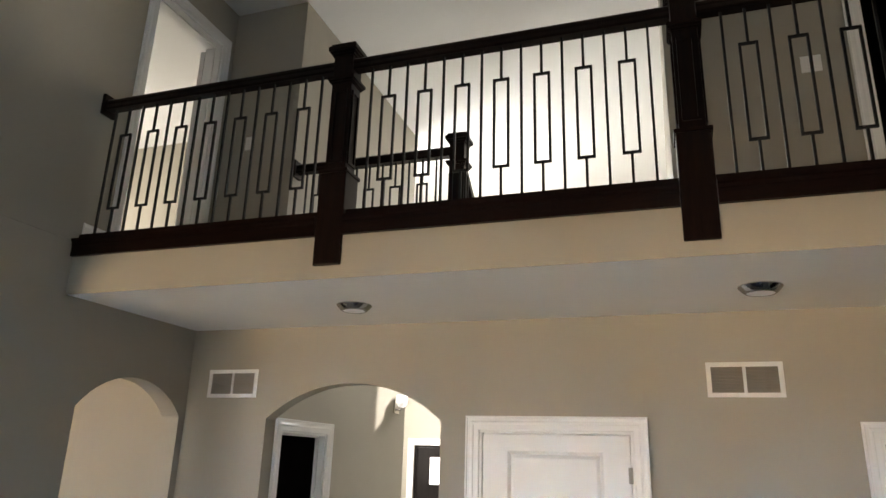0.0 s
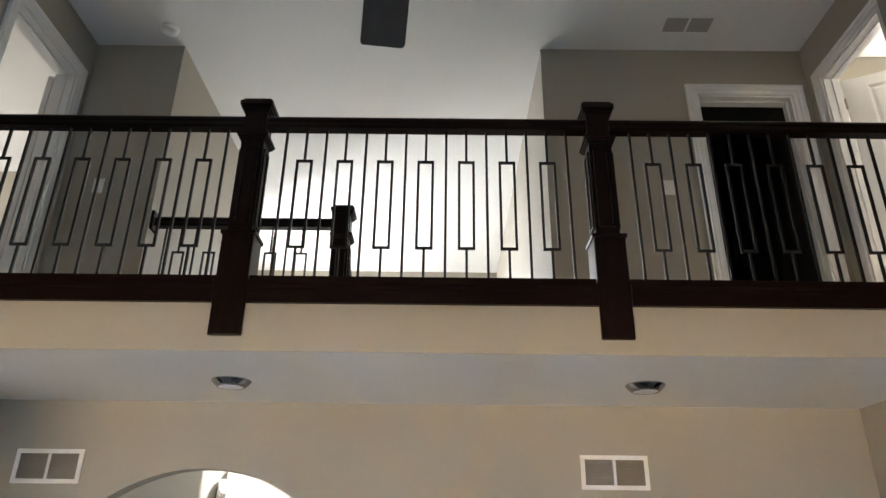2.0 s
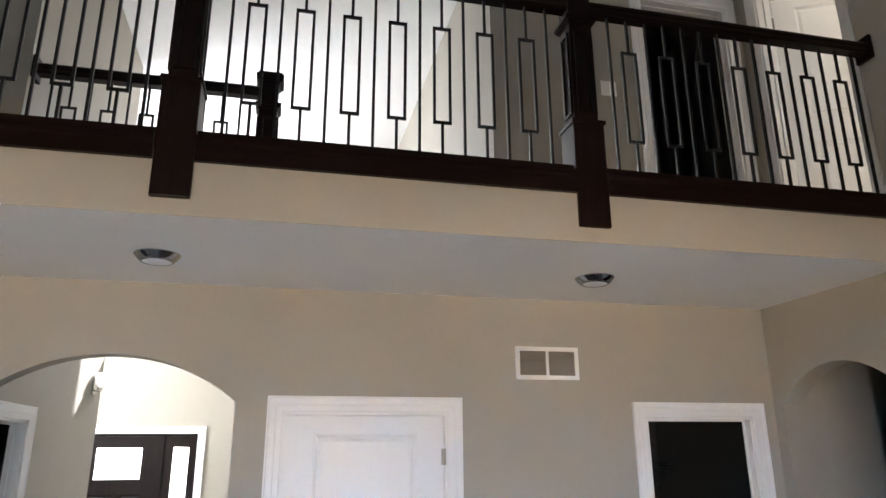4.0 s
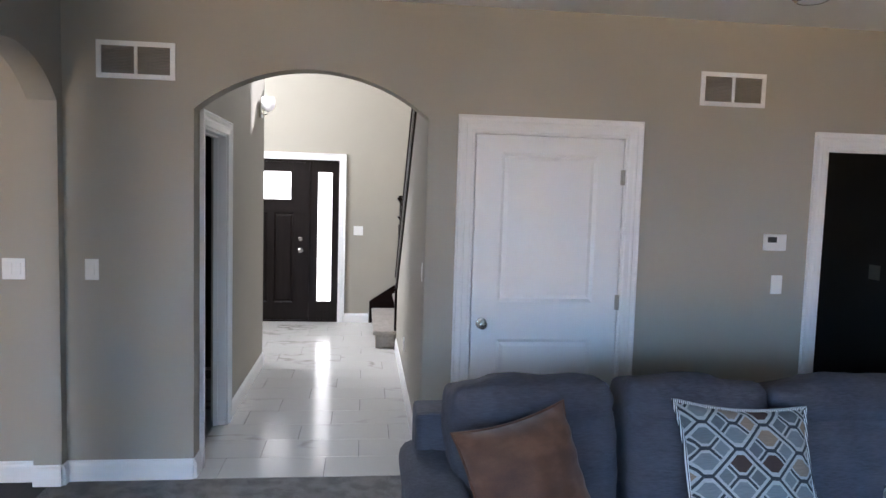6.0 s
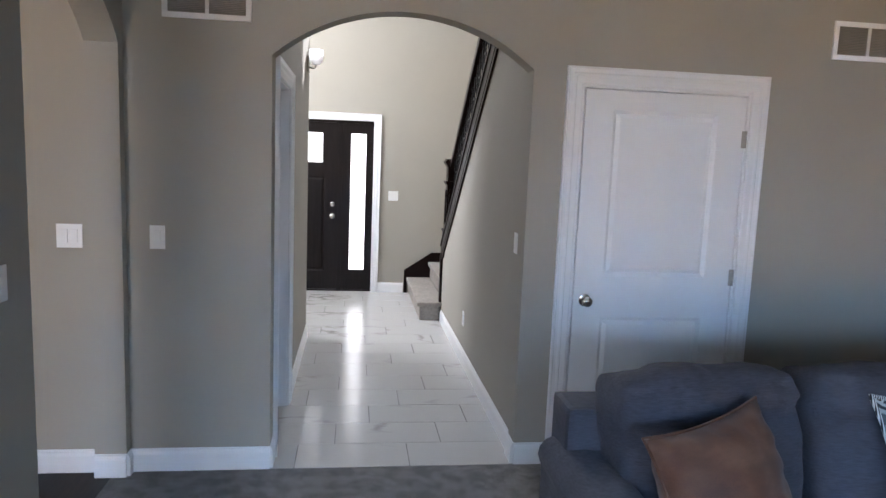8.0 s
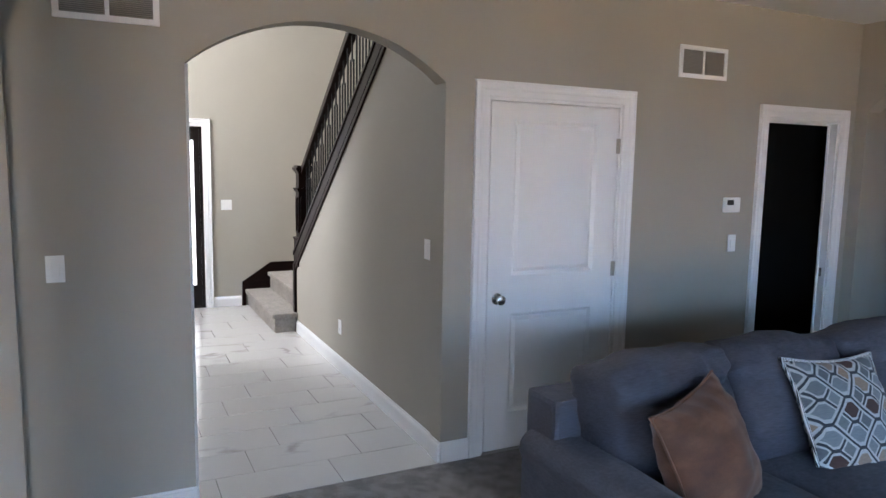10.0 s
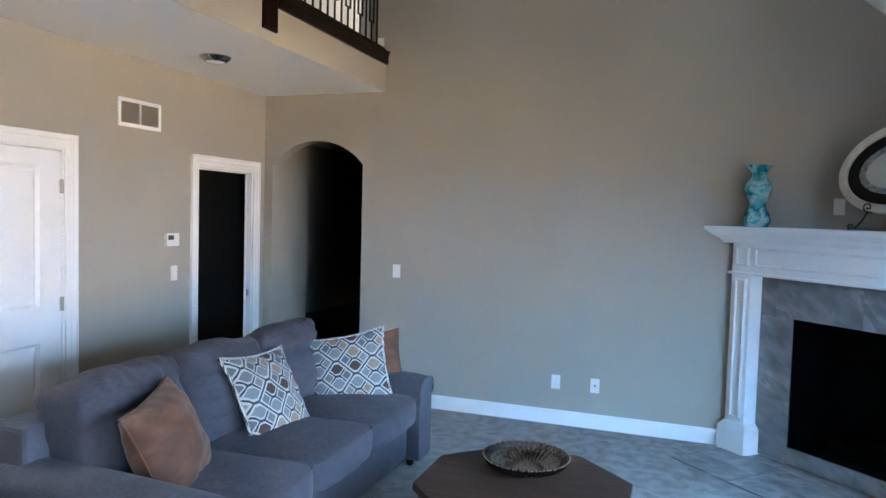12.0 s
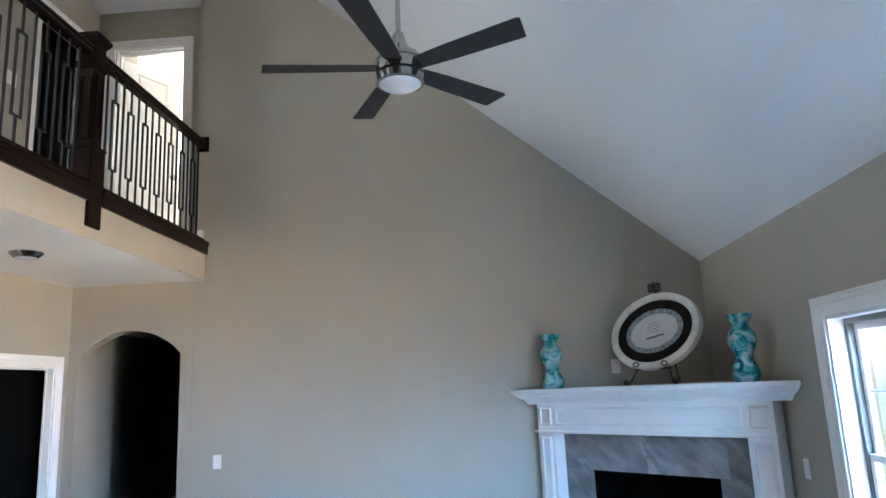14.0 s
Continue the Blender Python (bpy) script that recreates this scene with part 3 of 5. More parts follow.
knob(leaf, 0.80, 0.0, 0.89)
part("deadbolt", lathe([(0.030, 0), (0.030, 0.008), (0.024, 0.014), (0, 0.015)], 24), NICKEL, leaf, "nickel deadbolt", smooth=True, m=pose(0.80, 0, 1.03, 90))
side = part("sidelight", boxes((0.94, 0.03, 0.02, 1.040, 0.075, 2.015), (1.217, 0.03, 0.02, 1.275, 0.075, 2.015), (1.040, 0.03, 0.02, 1.217, 0.075, 0.26), (1.040, 0.03, 1.895, 1.217, 0.075, 2.015)), FDOOR, d)
g = part("pane", boxes((1.040, 0.05, 0.26, 1.217, 0.054, 1.895)), GLASS, side, "clear glass")
g.visible_shadow = False


def baseboard(x0, y0, x1, y1, z=0.0, h=0.118):
    """A baseboard along the wall line from (x0, y0) to (x1, y1), standing proud to its left."""
    a, b = Vector((x0, y0, 0)), Vector((x1, y1, 0))
    ln = (b - a).length
    bm = bmesh.new()
    prof = [(0, 0), (0.016, 0), (0.016, h - 0.03), (0.012, h - 0.016), (0.007, h - 0.010), (0.006, h), (0, h)]
    p = [bm.verts.new((0, y, q)) for y, q in prof]
    r = [bm.verts.new((ln, y, q)) for y, q in prof]
    bm.faces.new(p)
    bm.faces.new(r[::-1])
    for i in range(len(prof)):
        bm.faces.new((p[i], r[i], r[(i + 1) % len(prof)], p[(i + 1) % len(prof)]))
    ob = structure("baseboard", bm, TRIM, "white painted moulded baseboard along the wall", "baseboard")
    ob.matrix_world = pose(x0, y0, z, 0, 0, math.degrees(math.atan2(y1 - y0, x1 - x0)))
    return ob


for row in ((-4.39, YN, XW, YN), (-2.918, YN, -3.092, YN), (-0.714, YN, -1.812, YN), (XE, YN, 0.213, YN),
            (XW, YN, XW, 4.497), (XW, 3.558, XW, 2.8), (XW - 0.15, YN, -9.0, YN), (XW, 4.497, XW - 0.15, 4.497),
            (-4.39, 4.69, -4.39, YN), (-3.092, YN, -3.092, 4.69),
            (XE, 4.47, XE, YN), (XE, 0.52, XE, 3.54), (0.455, 4.47, XE, 4.47), (-1.6, YS, -1.27, YS), (-5.0, YS, -4.51, YS),
            (-3.08, 4.69, -3.08, 7.84), (-4.388, 7.2, -4.388, 5.561), (-4.51, 7.2, -4.388, 7.2), (-3.37, YF, -3.679, YF)):
    baseboard(*row)
for row in ((XW, 3.564, XW, YB + 0.03), (XW, YN, XW, 4.491), (-4.388, YN, XW, YN), (-0.471, YN, -1.565, YN), (0.482, 3.43, 0.482, 3.579), (0.482, 4.461, 0.482, YN), (XE, YB + 0.02, XE, 3.43)):
    baseboard(*row, z=FL2)
for row in ((0.60, 4.72, 0.60, 6.6), (0.60, 6.6, -1.44, 6.6), (-1.44, 6.6, -1.44, 4.72)):
    baseboard(*row)

# ---- balcony and stair railings ----
def newel(label, x, y, z0, drop, top, w=0.158):
    """A panelled post with a boxed foot that laps the balcony's edge."""
    n = thing("newel_post", pose(x, y, z0), label, "newel post", "newel posts")
    h, b, s = top - z0, w / 2, w / 2 - 0.019
    fb = bmesh.new()
    box(fb, -b, -b, -drop, b, b, 0.26)
    part("foot_block", fb, ESPRESSO_Z, n, bevel=0.008)
    part("foot_collar", boxes((-b - 0.008, -b - 0.008, 0.245, b + 0.008, b + 0.008, 0.265)), ESPRESSO_Z, n, bevel=0.004)
    part("shaft", boxes((-s, -s, 0.265, s, s, h - 0.04)), ESPRESSO_Z, n, bevel=0.003)
    for rz in (0, 90, 180, 270):
        q = s - 0.018
        part("panel_mould", boxes((-q, -s - 0.010, 0.31, -q + 0.014, -s + 0.001, h - 0.30), (q - 0.014, -s - 0.010, 0.31, q, -s + 0.001, h - 0.30), (-q + 0.014, -s - 0.010, 0.31, q - 0.014, -s + 0.001, 0.325), (-q + 0.014, -s - 0.010, h - 0.315, q - 0.014, -s + 0.001, h - 0.30)), ESPRESSO_Z, n, m=pose(0, 0, 0, 0, 0, rz))
    nk = bmesh.new()
    for a, z, c in ((s + 0.006, h - 0.255, h - 0.245), (s + 0.014, h - 0.245, h - 0.232), (s + 0.022, h - 0.232, h - 0.215)):
        box(nk, -a, -a, z, a, a, c)
    part("neck_mould", nk, ESPRESSO_Z, n)
    cp = bmesh.new()
    for a, z, c in ((s + 0.008, h - 0.075, h - 0.060), (s + 0.018, h - 0.060, h - 0.045), (s + 0.028, h - 0.045, h - 0.018), (s + 0.016, h - 0.018, h)):
        box(cp, -a, -a, z, a, a, c)
    part("cap", cp, ESPRESSO_Z, n, bevel=0.002)
    return n


def baluster_meshes(h, lo, hi, w=0.088, t=0.0125):
    """A plain square bar and one that opens into an upright rectangle."""
    a = t / 2
    bar = mesh_only("baluster", boxes((-a, -a, 0, a, a, h)), IRON)
    b = w / 2
    box_bar = mesh_only("baluster", boxes((-a, -a, 0, a, a, lo), (-a, -a, hi, a, a, h), (-b, -a, lo, b, a, lo + t), (-b, -a, hi - t, b, a, hi),
                                          (-b, -a, lo + t, -b + t, a, hi - t), (b - t, -a, lo + t, b, a, hi - t)), IRON)
    return bar, box_bar


def handrail_mesh(length):
    bm = bmesh.new()
    prof = [(-0.030, 0), (0.030, 0), (0.034, 0.012), (0.030, 0.036), (0.034, 0.046), (0.032, 0.062), (0.020, 0.074), (-0.020, 0.074), (-0.032, 0.062), (-0.034, 0.046), (-0.030, 0.036), (-0.034, 0.012)]
    a = [bm.verts.new((0, y, z)) for y, z in prof]
    b = [bm.verts.new((length, y, z)) for y, z in prof]
    bm.faces.new(a)
    bm.faces.new(b[::-1])
    for i in range(len(prof)):
        bm.faces.new((a[i], b[i], b[(i + 1) % len(prof)], a[(i + 1) % len(prof)]))
    return bm


BASE, RAIL = 3.125, 3.984
BAR, BOXBAR = baluster_meshes(RAIL - BASE + 0.004, 0.160, 0.672)


def railing(x0, x1, y, label, ros0=False, ros1=False):
    r = thing("balcony_railing", pose(x0, y, BASE), label, "railing", "balcony railings")
    ln = x1 - x0
    part("handrail", handrail_mesh(ln), ESPRESSO_X, r, "espresso stained wooden handrail", m=pose(0, 0, RAIL - BASE))
    part("shoe_rail", boxes((0, -0.030, -0.034, ln, 0.030, 0.0)), ESPRESSO_X, r, "espresso stained shoe rail", bevel=0.004)
    k = int(round(ln / 0.1075)) - 1
    k -= (k + 1) % 2
    for i in range(k):
        u = ln / 2 + (i - (k - 1) / 2) * 0.1075
        share("baluster", BAR if i % 2 == 0 else BOXBAR, r, pose(u, 0, 0))
    for on, u, s in ((ros0, 0, 1), (ros1, ln, -1)):
        if on:
            part("rosette", boxes((min(u, u + s * 0.024), -0.055, RAIL - BASE - 0.035, max(u, u + s * 0.024), 0.055, RAIL - BASE + 0.108)), ESPRESSO_X, r, "espresso stained wall rosette", bevel=0.006)
    return r


YR = 3.398
PA, PB = -3.332, -1.485
newel("espresso stained panelled newel post lapping the balcony edge", PA, YR, FL2, FL2 - 2.812, 4.15)
newel("espresso stained panelled newel post lapping the balcony edge", PB, YR, FL2, FL2 - 2.812, 4.15)
RL = "black iron balusters with upright rectangles under an espresso handrail"
railing(XW + 0.002, PA - 0.062, YR - 0.018, RL, ros0=True)
railing(PA + 0.062, PB - 0.062, YR - 0.018, RL)
railing(PB + 0.062, XE - 0.002, YR - 0.018, RL, ros1=True)
for x0, x1 in ((XW + 0.002, PA - 0.080), (PA + 0.080, PB - 0.080), (PB + 0.080, XE - 0.002)):
    bm = bmesh.new()
    prism(bm, [(YB - 0.004, 2.975), (YB - 0.026, 2.975), (YB - 0.026, 3.040), (YB - 0.030, 3.046), (YB - 0.030, 3.062), (YB - 0.040, 3.070), (YB - 0.040, 3.084), (YB + 0.10, 3.091), (YB + 0.10, 3.0901), (YB - 0.004, 3.0901)][::-1], "x", x0, x1)
    structure("balcony_trim", bm, ESPRESSO_X, "espresso stained moulded board along the balcony edge", "trim")

# guard over the foyer
newel("espresso stained panelled newel post at the stair head", -3.03, 4.625, FL2, 0.0, 4.14, 0.150)
railing(-4.386, -3.092, 4.625, "black iron balusters with upright rectangles guarding the stairwell", ros0=True)

# ---- stair ----
RISE, RUN = 0.193, 0.26
st = thing("staircase", pose(-3.0, 7.9, 0), "beige carpeted stair with espresso skirt, rising from the foyer", "staircase")
def tread(name, x0, y0, x1, y1, z, nose):
    bm = bmesh.new()
    box(bm, x0, y0, 0.0 if z < 0.5 else z - 0.30, x1, y1, z - 0.03)
    box(bm, x0 + nose[0], y0 + nose[1], z - 0.045, x1 + nose[2], y1 + nose[3], z)
    ob = part(name, bm, STAIRC, st, bevel=0.012)
    ob.matrix_parent_inverse = Matrix.Translation((3.0, -7.9, 0))
    return ob
tread("step", -3.30, 7.86, -3.042, 9.328, RISE, (-0.03, -0.03, 0, 0))
tread("step", -3.04, 7.902, -1.567, 9.328, 2 * RISE, (-0.03, 0, 0, 0))
for i in range(13):
    y1 = 7.9 - i * RUN
    tread("step", -2.958, max(y1 - RUN, 4.695), -1.567, y1, (3 + i) * RISE, (0, 0, 0, 0.028))
bm = bmesh.new()
prism(bm, [(-3.36, 0), (-3.36, 0.28), (-3.03, 0.50), (-2.0, 0.50), (-2.0, 0.386), (-3.04, 0.386), (-3.04, 0.193), (-3.32, 0.193), (-3.32, 0)][::-1], "y", 9.305, 9.329)
part("skirt", bm, ESPRESSO_X, st, "espresso stained wall skirt").matrix_parent_inverse = Matrix.Translation((3.0, -7.9, 0))

rl = thing("stair_railing", pose(-3.02, 7.9, 0), "black iron balusters on a sloping espresso curb", "railing")
inv = Matrix.Translation((3.02, -7.9, 0))
def curb(name, lo, hi, x0, x1, y0, y1):
    bm = bmesh.new()
    f = lambda y: 0.66 + SL * (7.9 - y)
    prism(bm, [(y0, f(y0) + lo), (y1, f(y1) + lo), (y1, f(y1) + hi), (y0, f(y0) + hi)], "x", x0, x1)
    ob = part(name, bm, ESPRESSO_X, rl, bevel=0.004)
    ob.matrix_parent_inverse = inv
    return ob
curb("curb", -0.02, 0.10, -3.100, -2.945, 7.9, 4.70)
curb("curb_cap", 0.10, 0.135, -3.110, -2.935, 7.9, 4.70)
curb("curb_mould", -0.065, -0.022, -3.097, -3.0801, 7.9, 4.70)
curb("handrail", 0.80, 0.872, -3.055, -2.985, 7.86, 4.66)
part("end_trim", boxes((-3.105, 7.86, 0.0, -2.945, 7.925, 0.68)), ESPRESSO_Z, rl, bevel=0.004).matrix_parent_inverse = inv
SB = mesh_only("baluster", boxes((-0.006, -0.006, 0.0, 0.006, 0.006, 0.69)), IRON)
SBB = mesh_only("baluster", boxes((-0.006, -0.006, 0, 0.006, 0.006, 0.16), (-0.006, -0.006, 0.50, 0.006, 0.006, 0.69), (-0.006, -0.04, 0.15, 0.006, 0.04, 0.162), (-0.006, -0.04, 0.49, 0.006, 0.04, 0.502), (-0.006, -0.04, 0.162, 0.006, -0.028, 0.49), (-0.006, 0.028, 0.162, 0.006, 0.04, 0.49)), IRON)
for i in range(29):
    y = 7.68 - i * 0.1035
    ob = share("baluster", SB if i % 2 == 0 else SBB, rl, pose(-3.02, y, 0.66 + SL * (7.9 - y) + 0.125))
    ob.matrix_parent_inverse = inv
newel("espresso stained panelled newel post at the stair foot", -3.02, 7.83, 0.68, 0.02, 1.64, 0.150)

# ---- wall plates, grilles, ceiling fixtures ----
def plate(name, label, category, place, rz, kind="rocker", gangs=1):
    """Local -y is out of the wall."""
    w = 0.072 + 0.046 * (gangs - 1)
    p = thing(name, pose(*place, 0, 0, rz), label, category, "wall plates")
    part("cover_plate", boxes((-w / 2, -0.006, -0.058, w / 2, -0.0005, 0.058)), PLASTIC, p, bevel=0.002)
    for g in range(gangs):
        u = (g - (gangs - 1) / 2) * 0.046
        if kind == "rocker":
            part("rocker", boxes((u - 0.016, -0.0105, -0.033, u + 0.016, -0.006, 0.033)), PLASTIC, p, bevel=0.002)
        elif kind == "outlet":
            for dz in (-0.021, 0.021):
                part("socket", boxes((u - 0.016, -0.009, dz - 0.014, u + 0.016, -0.006, dz + 0.014)), PLASTIC, p, bevel=0.003)
                part("slot", boxes((u - 0.007, -0.0095, dz - 0.004, u - 0.005, -0.009, dz + 0.005), (u + 0.005, -0.0095, dz - 0.004, u + 0.007, -0.009, dz + 0.005)), GREYP, p)
        elif kind == "jack":
            part("jack", boxes((u - 0.008, -0.010, -0.008, u + 0.008, -0.006, 0.008)), GREYP, p, bevel=0.002)
    return p


SW, OU = "white rocker light switch on the wall", "white duplex outlet on the wall"
plate("light_switch", SW + " beside the hall arch", "switch", (-4.932, YN, 1.20), 0)
plate("light_switch", SW + " under the thermostat", "switch", (-0.902, YN, 1.173), 0)
plate("light_switch", "white double rocker switch beyond the arch", "switch", (-5.337, YN, 1.197), 0, gangs=2)
plate("light_switch", SW + " on the dark side wall", "switch", (XW, 3.353, 1.19), 90)
plate("light_switch", SW + " beside the corridor arch", "switch", (XE, 3.19, 1.177), -90)
plate("light_switch", SW + " beside the window", "switch", (-1.235, YS, 1.145), 180)
plate("light_switch", "white double switch beside the front door", "switch", (-3.518, YF, 1.175), 0, gangs=2)
plate("light_switch", SW + " in the hall", "switch", (-3.08, 4.79, 1.186), -90)
plate("light_switch", "white double switch on the landing wall", "switch", (-0.694, YN, 4.31), 0, gangs=2)
plate("light_switch", SW + " on the landing", "switch", (-4.806, YN, 4.278), 0)
plate("wall_outlet", OU + " low in the hall", "outlet", (-3.08, 6.45, 0.36), -90, "outlet")
plate("wall_outlet", OU + " low on the side wall", "outlet", (XE, 1.755, 0.348), -90, "outlet")
plate("cable_jack", "white cable wall plate low on the wall", "wall plate", (XE, 1.44, 0.348), -90, "jack")
plate("wall_outlet", OU + " above the mantel", "outlet", (XE, -0.213, 1.82), -90, "outlet")
box_ = plate("washer_box", "white utility outlet box, greyed in colour for the dark mudroom", "outlet", (0.60, 5.6, 1.15), -90, "jack", 2)
# The mudroom's dimness is put into the white box as grey.
for ob in box_.children:
    ob.data.materials[0] = GREYP

th = thing("thermostat", pose(-0.938, YN, 1.435), "white wall thermostat with a small grey display", "thermostat")
part("body", boxes((-0.070, -0.026, -0.050, 0.070, -0.001, 0.050)), PLASTIC, th, bevel=0.005)
part("display", boxes((-0.054, -0.0275, 0.000, 0.006, -0.026, 0.034)), BLADE, th, "dark grey display")
part("button", boxes((0.016, -0.0285, 0.006, 0.044, -0.026, 0.030)), PLASTIC, th, bevel=0.002)


def grille(m, label, w=0.41, h=0.20, slat=SLAT):
    g = thing("air_grille", m, label, "air grille", "air grilles")
    f = 0.026
    part("frame", boxes((-w / 2, -0.012, -h / 2, w / 2, -0.0005, -h / 2 + f), (-w / 2, -0.012, h / 2 - f, w / 2, -0.0005, h / 2), (-w / 2, -0.012, -h / 2 + f, -w / 2 + f, -0.0005, h / 2 - f), (w / 2 - f, -0.012, -h / 2 + f, w / 2, -0.0005, h / 2 - f), (-0.009, -0.011, -h / 2 + f, 0.009, -0.0005, h / 2 - f)), TRIM, g, bevel=0.002)
    # Grey backing: the dark of the duct given as a colour.
    part("backing", boxes((-w / 2 + f, -0.002, -h / 2 + f, w / 2 - f, -0.0004, h / 2 - f)), GREYP, g, "grey sheet standing for the shade inside the duct")
    ww = w / 2 - f - 0.010
    sl = mesh_only("slat", boxes((-ww / 2, -0.005, -0.0008, ww / 2, 0.005, 0.0008)), slat)
    n = 18
    for s in (-1, 1):
        for i in range(n):
            share("slat", sl, g, pose(s * (0.009 + ww / 2 + 0.0005), -0.007, -h / 2 + f + (i + 0.5) * (h - 2 * f) / n, 38))
    return g


grille(pose(-4.692, YN, 2.345), "white louvred return air grille high on the wall")
grille(pose(-1.264, YN, 2.345), "white louvred return air grille high on the wall")
grille(pose(-0.495, 4.266, H2, 90, 0, 0), "white louvred register in the upper ceiling", 0.40, 0.20)


def ceiling_light(x, y):
    c = thing("ceiling_light", pose(x, y, H1, 180), "flush ceiling light with nickel trim and frosted lens, off", "ceiling light", "ceiling lights")
    part("trim_ring", lathe([(0.107, 0.0005), (0.108, 0.005), (0.105, 0.009), (0.095, 0.020), (0.084, 0.031), (0.074, 0.038), (0.069, 0.039), (0.067, 0.034)], 40), CHROME, c, "polished nickel ring", smooth=True)
    part("lens", lathe([(0.070, 0.032), (0.066, 0.037), (0.050, 0.041), (0.025, 0.043), (0.0, 0.044)], 40), FROST, c, "frosted glass lens", smooth=True)


ceiling_light(-3.464, 3.959)
ceiling_light(-1.201, 3.959)
sd = thing("smoke_detector", pose(-4.433, 4.364, H2, 180), "round white smoke detector on the ceiling", "smoke detector")
part("base", lathe([(0.070, 0.0005), (0.070, 0.010), (0.066, 0.012)], 36), PLASTIC, sd, smooth=True)
part("cover", lathe([(0.062, 0.012), (0.062, 0.030), (0.052, 0.040), (0.024, 0.044), (0, 0.044)], 36), PLASTIC, sd, smooth=True)

sc = thing("wall_sconce", pose(-4.388, 6.93, 2.36, 0, 0, 90), "nickel wall sconce with a white glass shade, off", "sconce")
part("backplate", boxes((-0.055, -0.02, -0.06, 0.055, -0.0005, 0.06)), NICKEL, sc, bevel=0.006)
part("arm", tube([(0, -0.02, -0.02), (0, -0.05, -0.03), (0, -0.07, -0.02), (0, -0.07, 0.0)], 0.008), NICKEL, sc, smooth=True)
part("shade", lathe([(0.020, 0.0), (0.040, 0.012), (0.056, 0.04), (0.060, 0.08), (0.058, 0.12), (0.053, 0.12), (0.054, 0.08), (0.036, 0.025), (0.0, 0.014)], 32), OPAL, sc, "white frosted glass shade", smooth=True, m=pose(0, -0.072, 0))

# ---- ceiling fan ----
FX, FY, FZ = -2.40, 1.213, 3.30
fan = thing("ceiling_fan", pose(FX, FY, FZ), "brushed nickel ceiling fan with five dark blades and a light", "ceiling fan")
part("rod", tube([(0, 0, 0.20), (0, 0, 1.20)], 0.0135, 14), NICKEL, fan, smooth=True)
part("canopy", lathe([(0.03, 1.10), (0.06, 1.14), (0.075, 1.20), (0.075, 1.32)], 32), NICKEL, fan, smooth=True)
part("neck", lathe([(0.075, 0.082), (0.066, 0.10), (0.046, 0.125), (0.036, 0.15), (0.030, 0.185), (0.022, 0.20), (0.014, 0.205)], 32), CHROME, fan, smooth=True)
part("motor", lathe([(0.110, -0.03), (0.122, -0.028), (0.124, 0.022), (0.121, 0.030)], 48), CHROME, fan, smooth=True)
part("motor_groove", lathe([(0.116, 0.029), (0.116, 0.037)], 48), IRON, fan, "black groove")
part("motor_cap", lathe([(0.119, 0.036), (0.118, 0.050), (0.104, 0.072), (0.080, 0.084), (0.05, 0.09)], 48), CHROME, fan, smooth=True)
part("band", lathe([(0.117, -0.040), (0.117, -0.029)], 48), IRON, fan, "black groove")
part("light_ring", lathe([(0.108, -0.085), (0.123, -0.082), (0.126, -0.045), (0.118, -0.041)], 48), CHROME, fan, smooth=True)
part("diffuser", lathe([(0.0, -0.108), (0.05, -0.105), (0.090, -0.097), (0.108, -0.084)], 48), FROST, fan, "frosted white light diffuser", smooth=True)
part("switch_knob", lathe([(0.006, 0.0), (0.008, 0.012), (0.0, 0.014)], 12), IRON, fan, m=pose(0.045, -0.03, 0.11, 40, 50, 0))
def blade_mesh():
    bm = bmesh.new()
    prism(bm, [(0.09, -0.045), (0.30, -0.058), (0.685, -0.068), (0.70, -0.060), (0.672, 0.066), (0.66, 0.070), (0.30, 0.060), (0.09, 0.048)], "z", -0.004, 0.004)
    return bm
bl = mesh_only("blade", blade_mesh(), BLADE, 0.002)
for i in range(5):
    share("blade", bl, fan, pose(0, 0, 0.005, 0, 0, 98 + 72 * i) @ pose(0, 0, 0, -11, 0, 0))

# ---- shelf in the mudroom ----
sh = thing("wall_shelf", pose(-0.05, 6.6, 1.72), "dark wire shelf on brackets in the mudroom", "shelf")
wires = bmesh.new()
for i in range(9):
    tube([(-0.55, -0.02 - 0.038 * i, 0), (0.62, -0.02 - 0.038 * i, 0)], 0.003, 6, bm=wires)
part("wire_deck", wires, IRON, sh)
part("rod", tube([(-0.55, -0.31, -0.05), (0.62, -0.31, -0.05)], 0.012, 10), IRON, sh, smooth=True)
for x in (-0.50, 0.05, 0.58):
    part("bracket", tube([(x, -0.006, -0.26), (x, -0.30, -0.012)], 0.006, 8), IRON, sh, smooth=True)

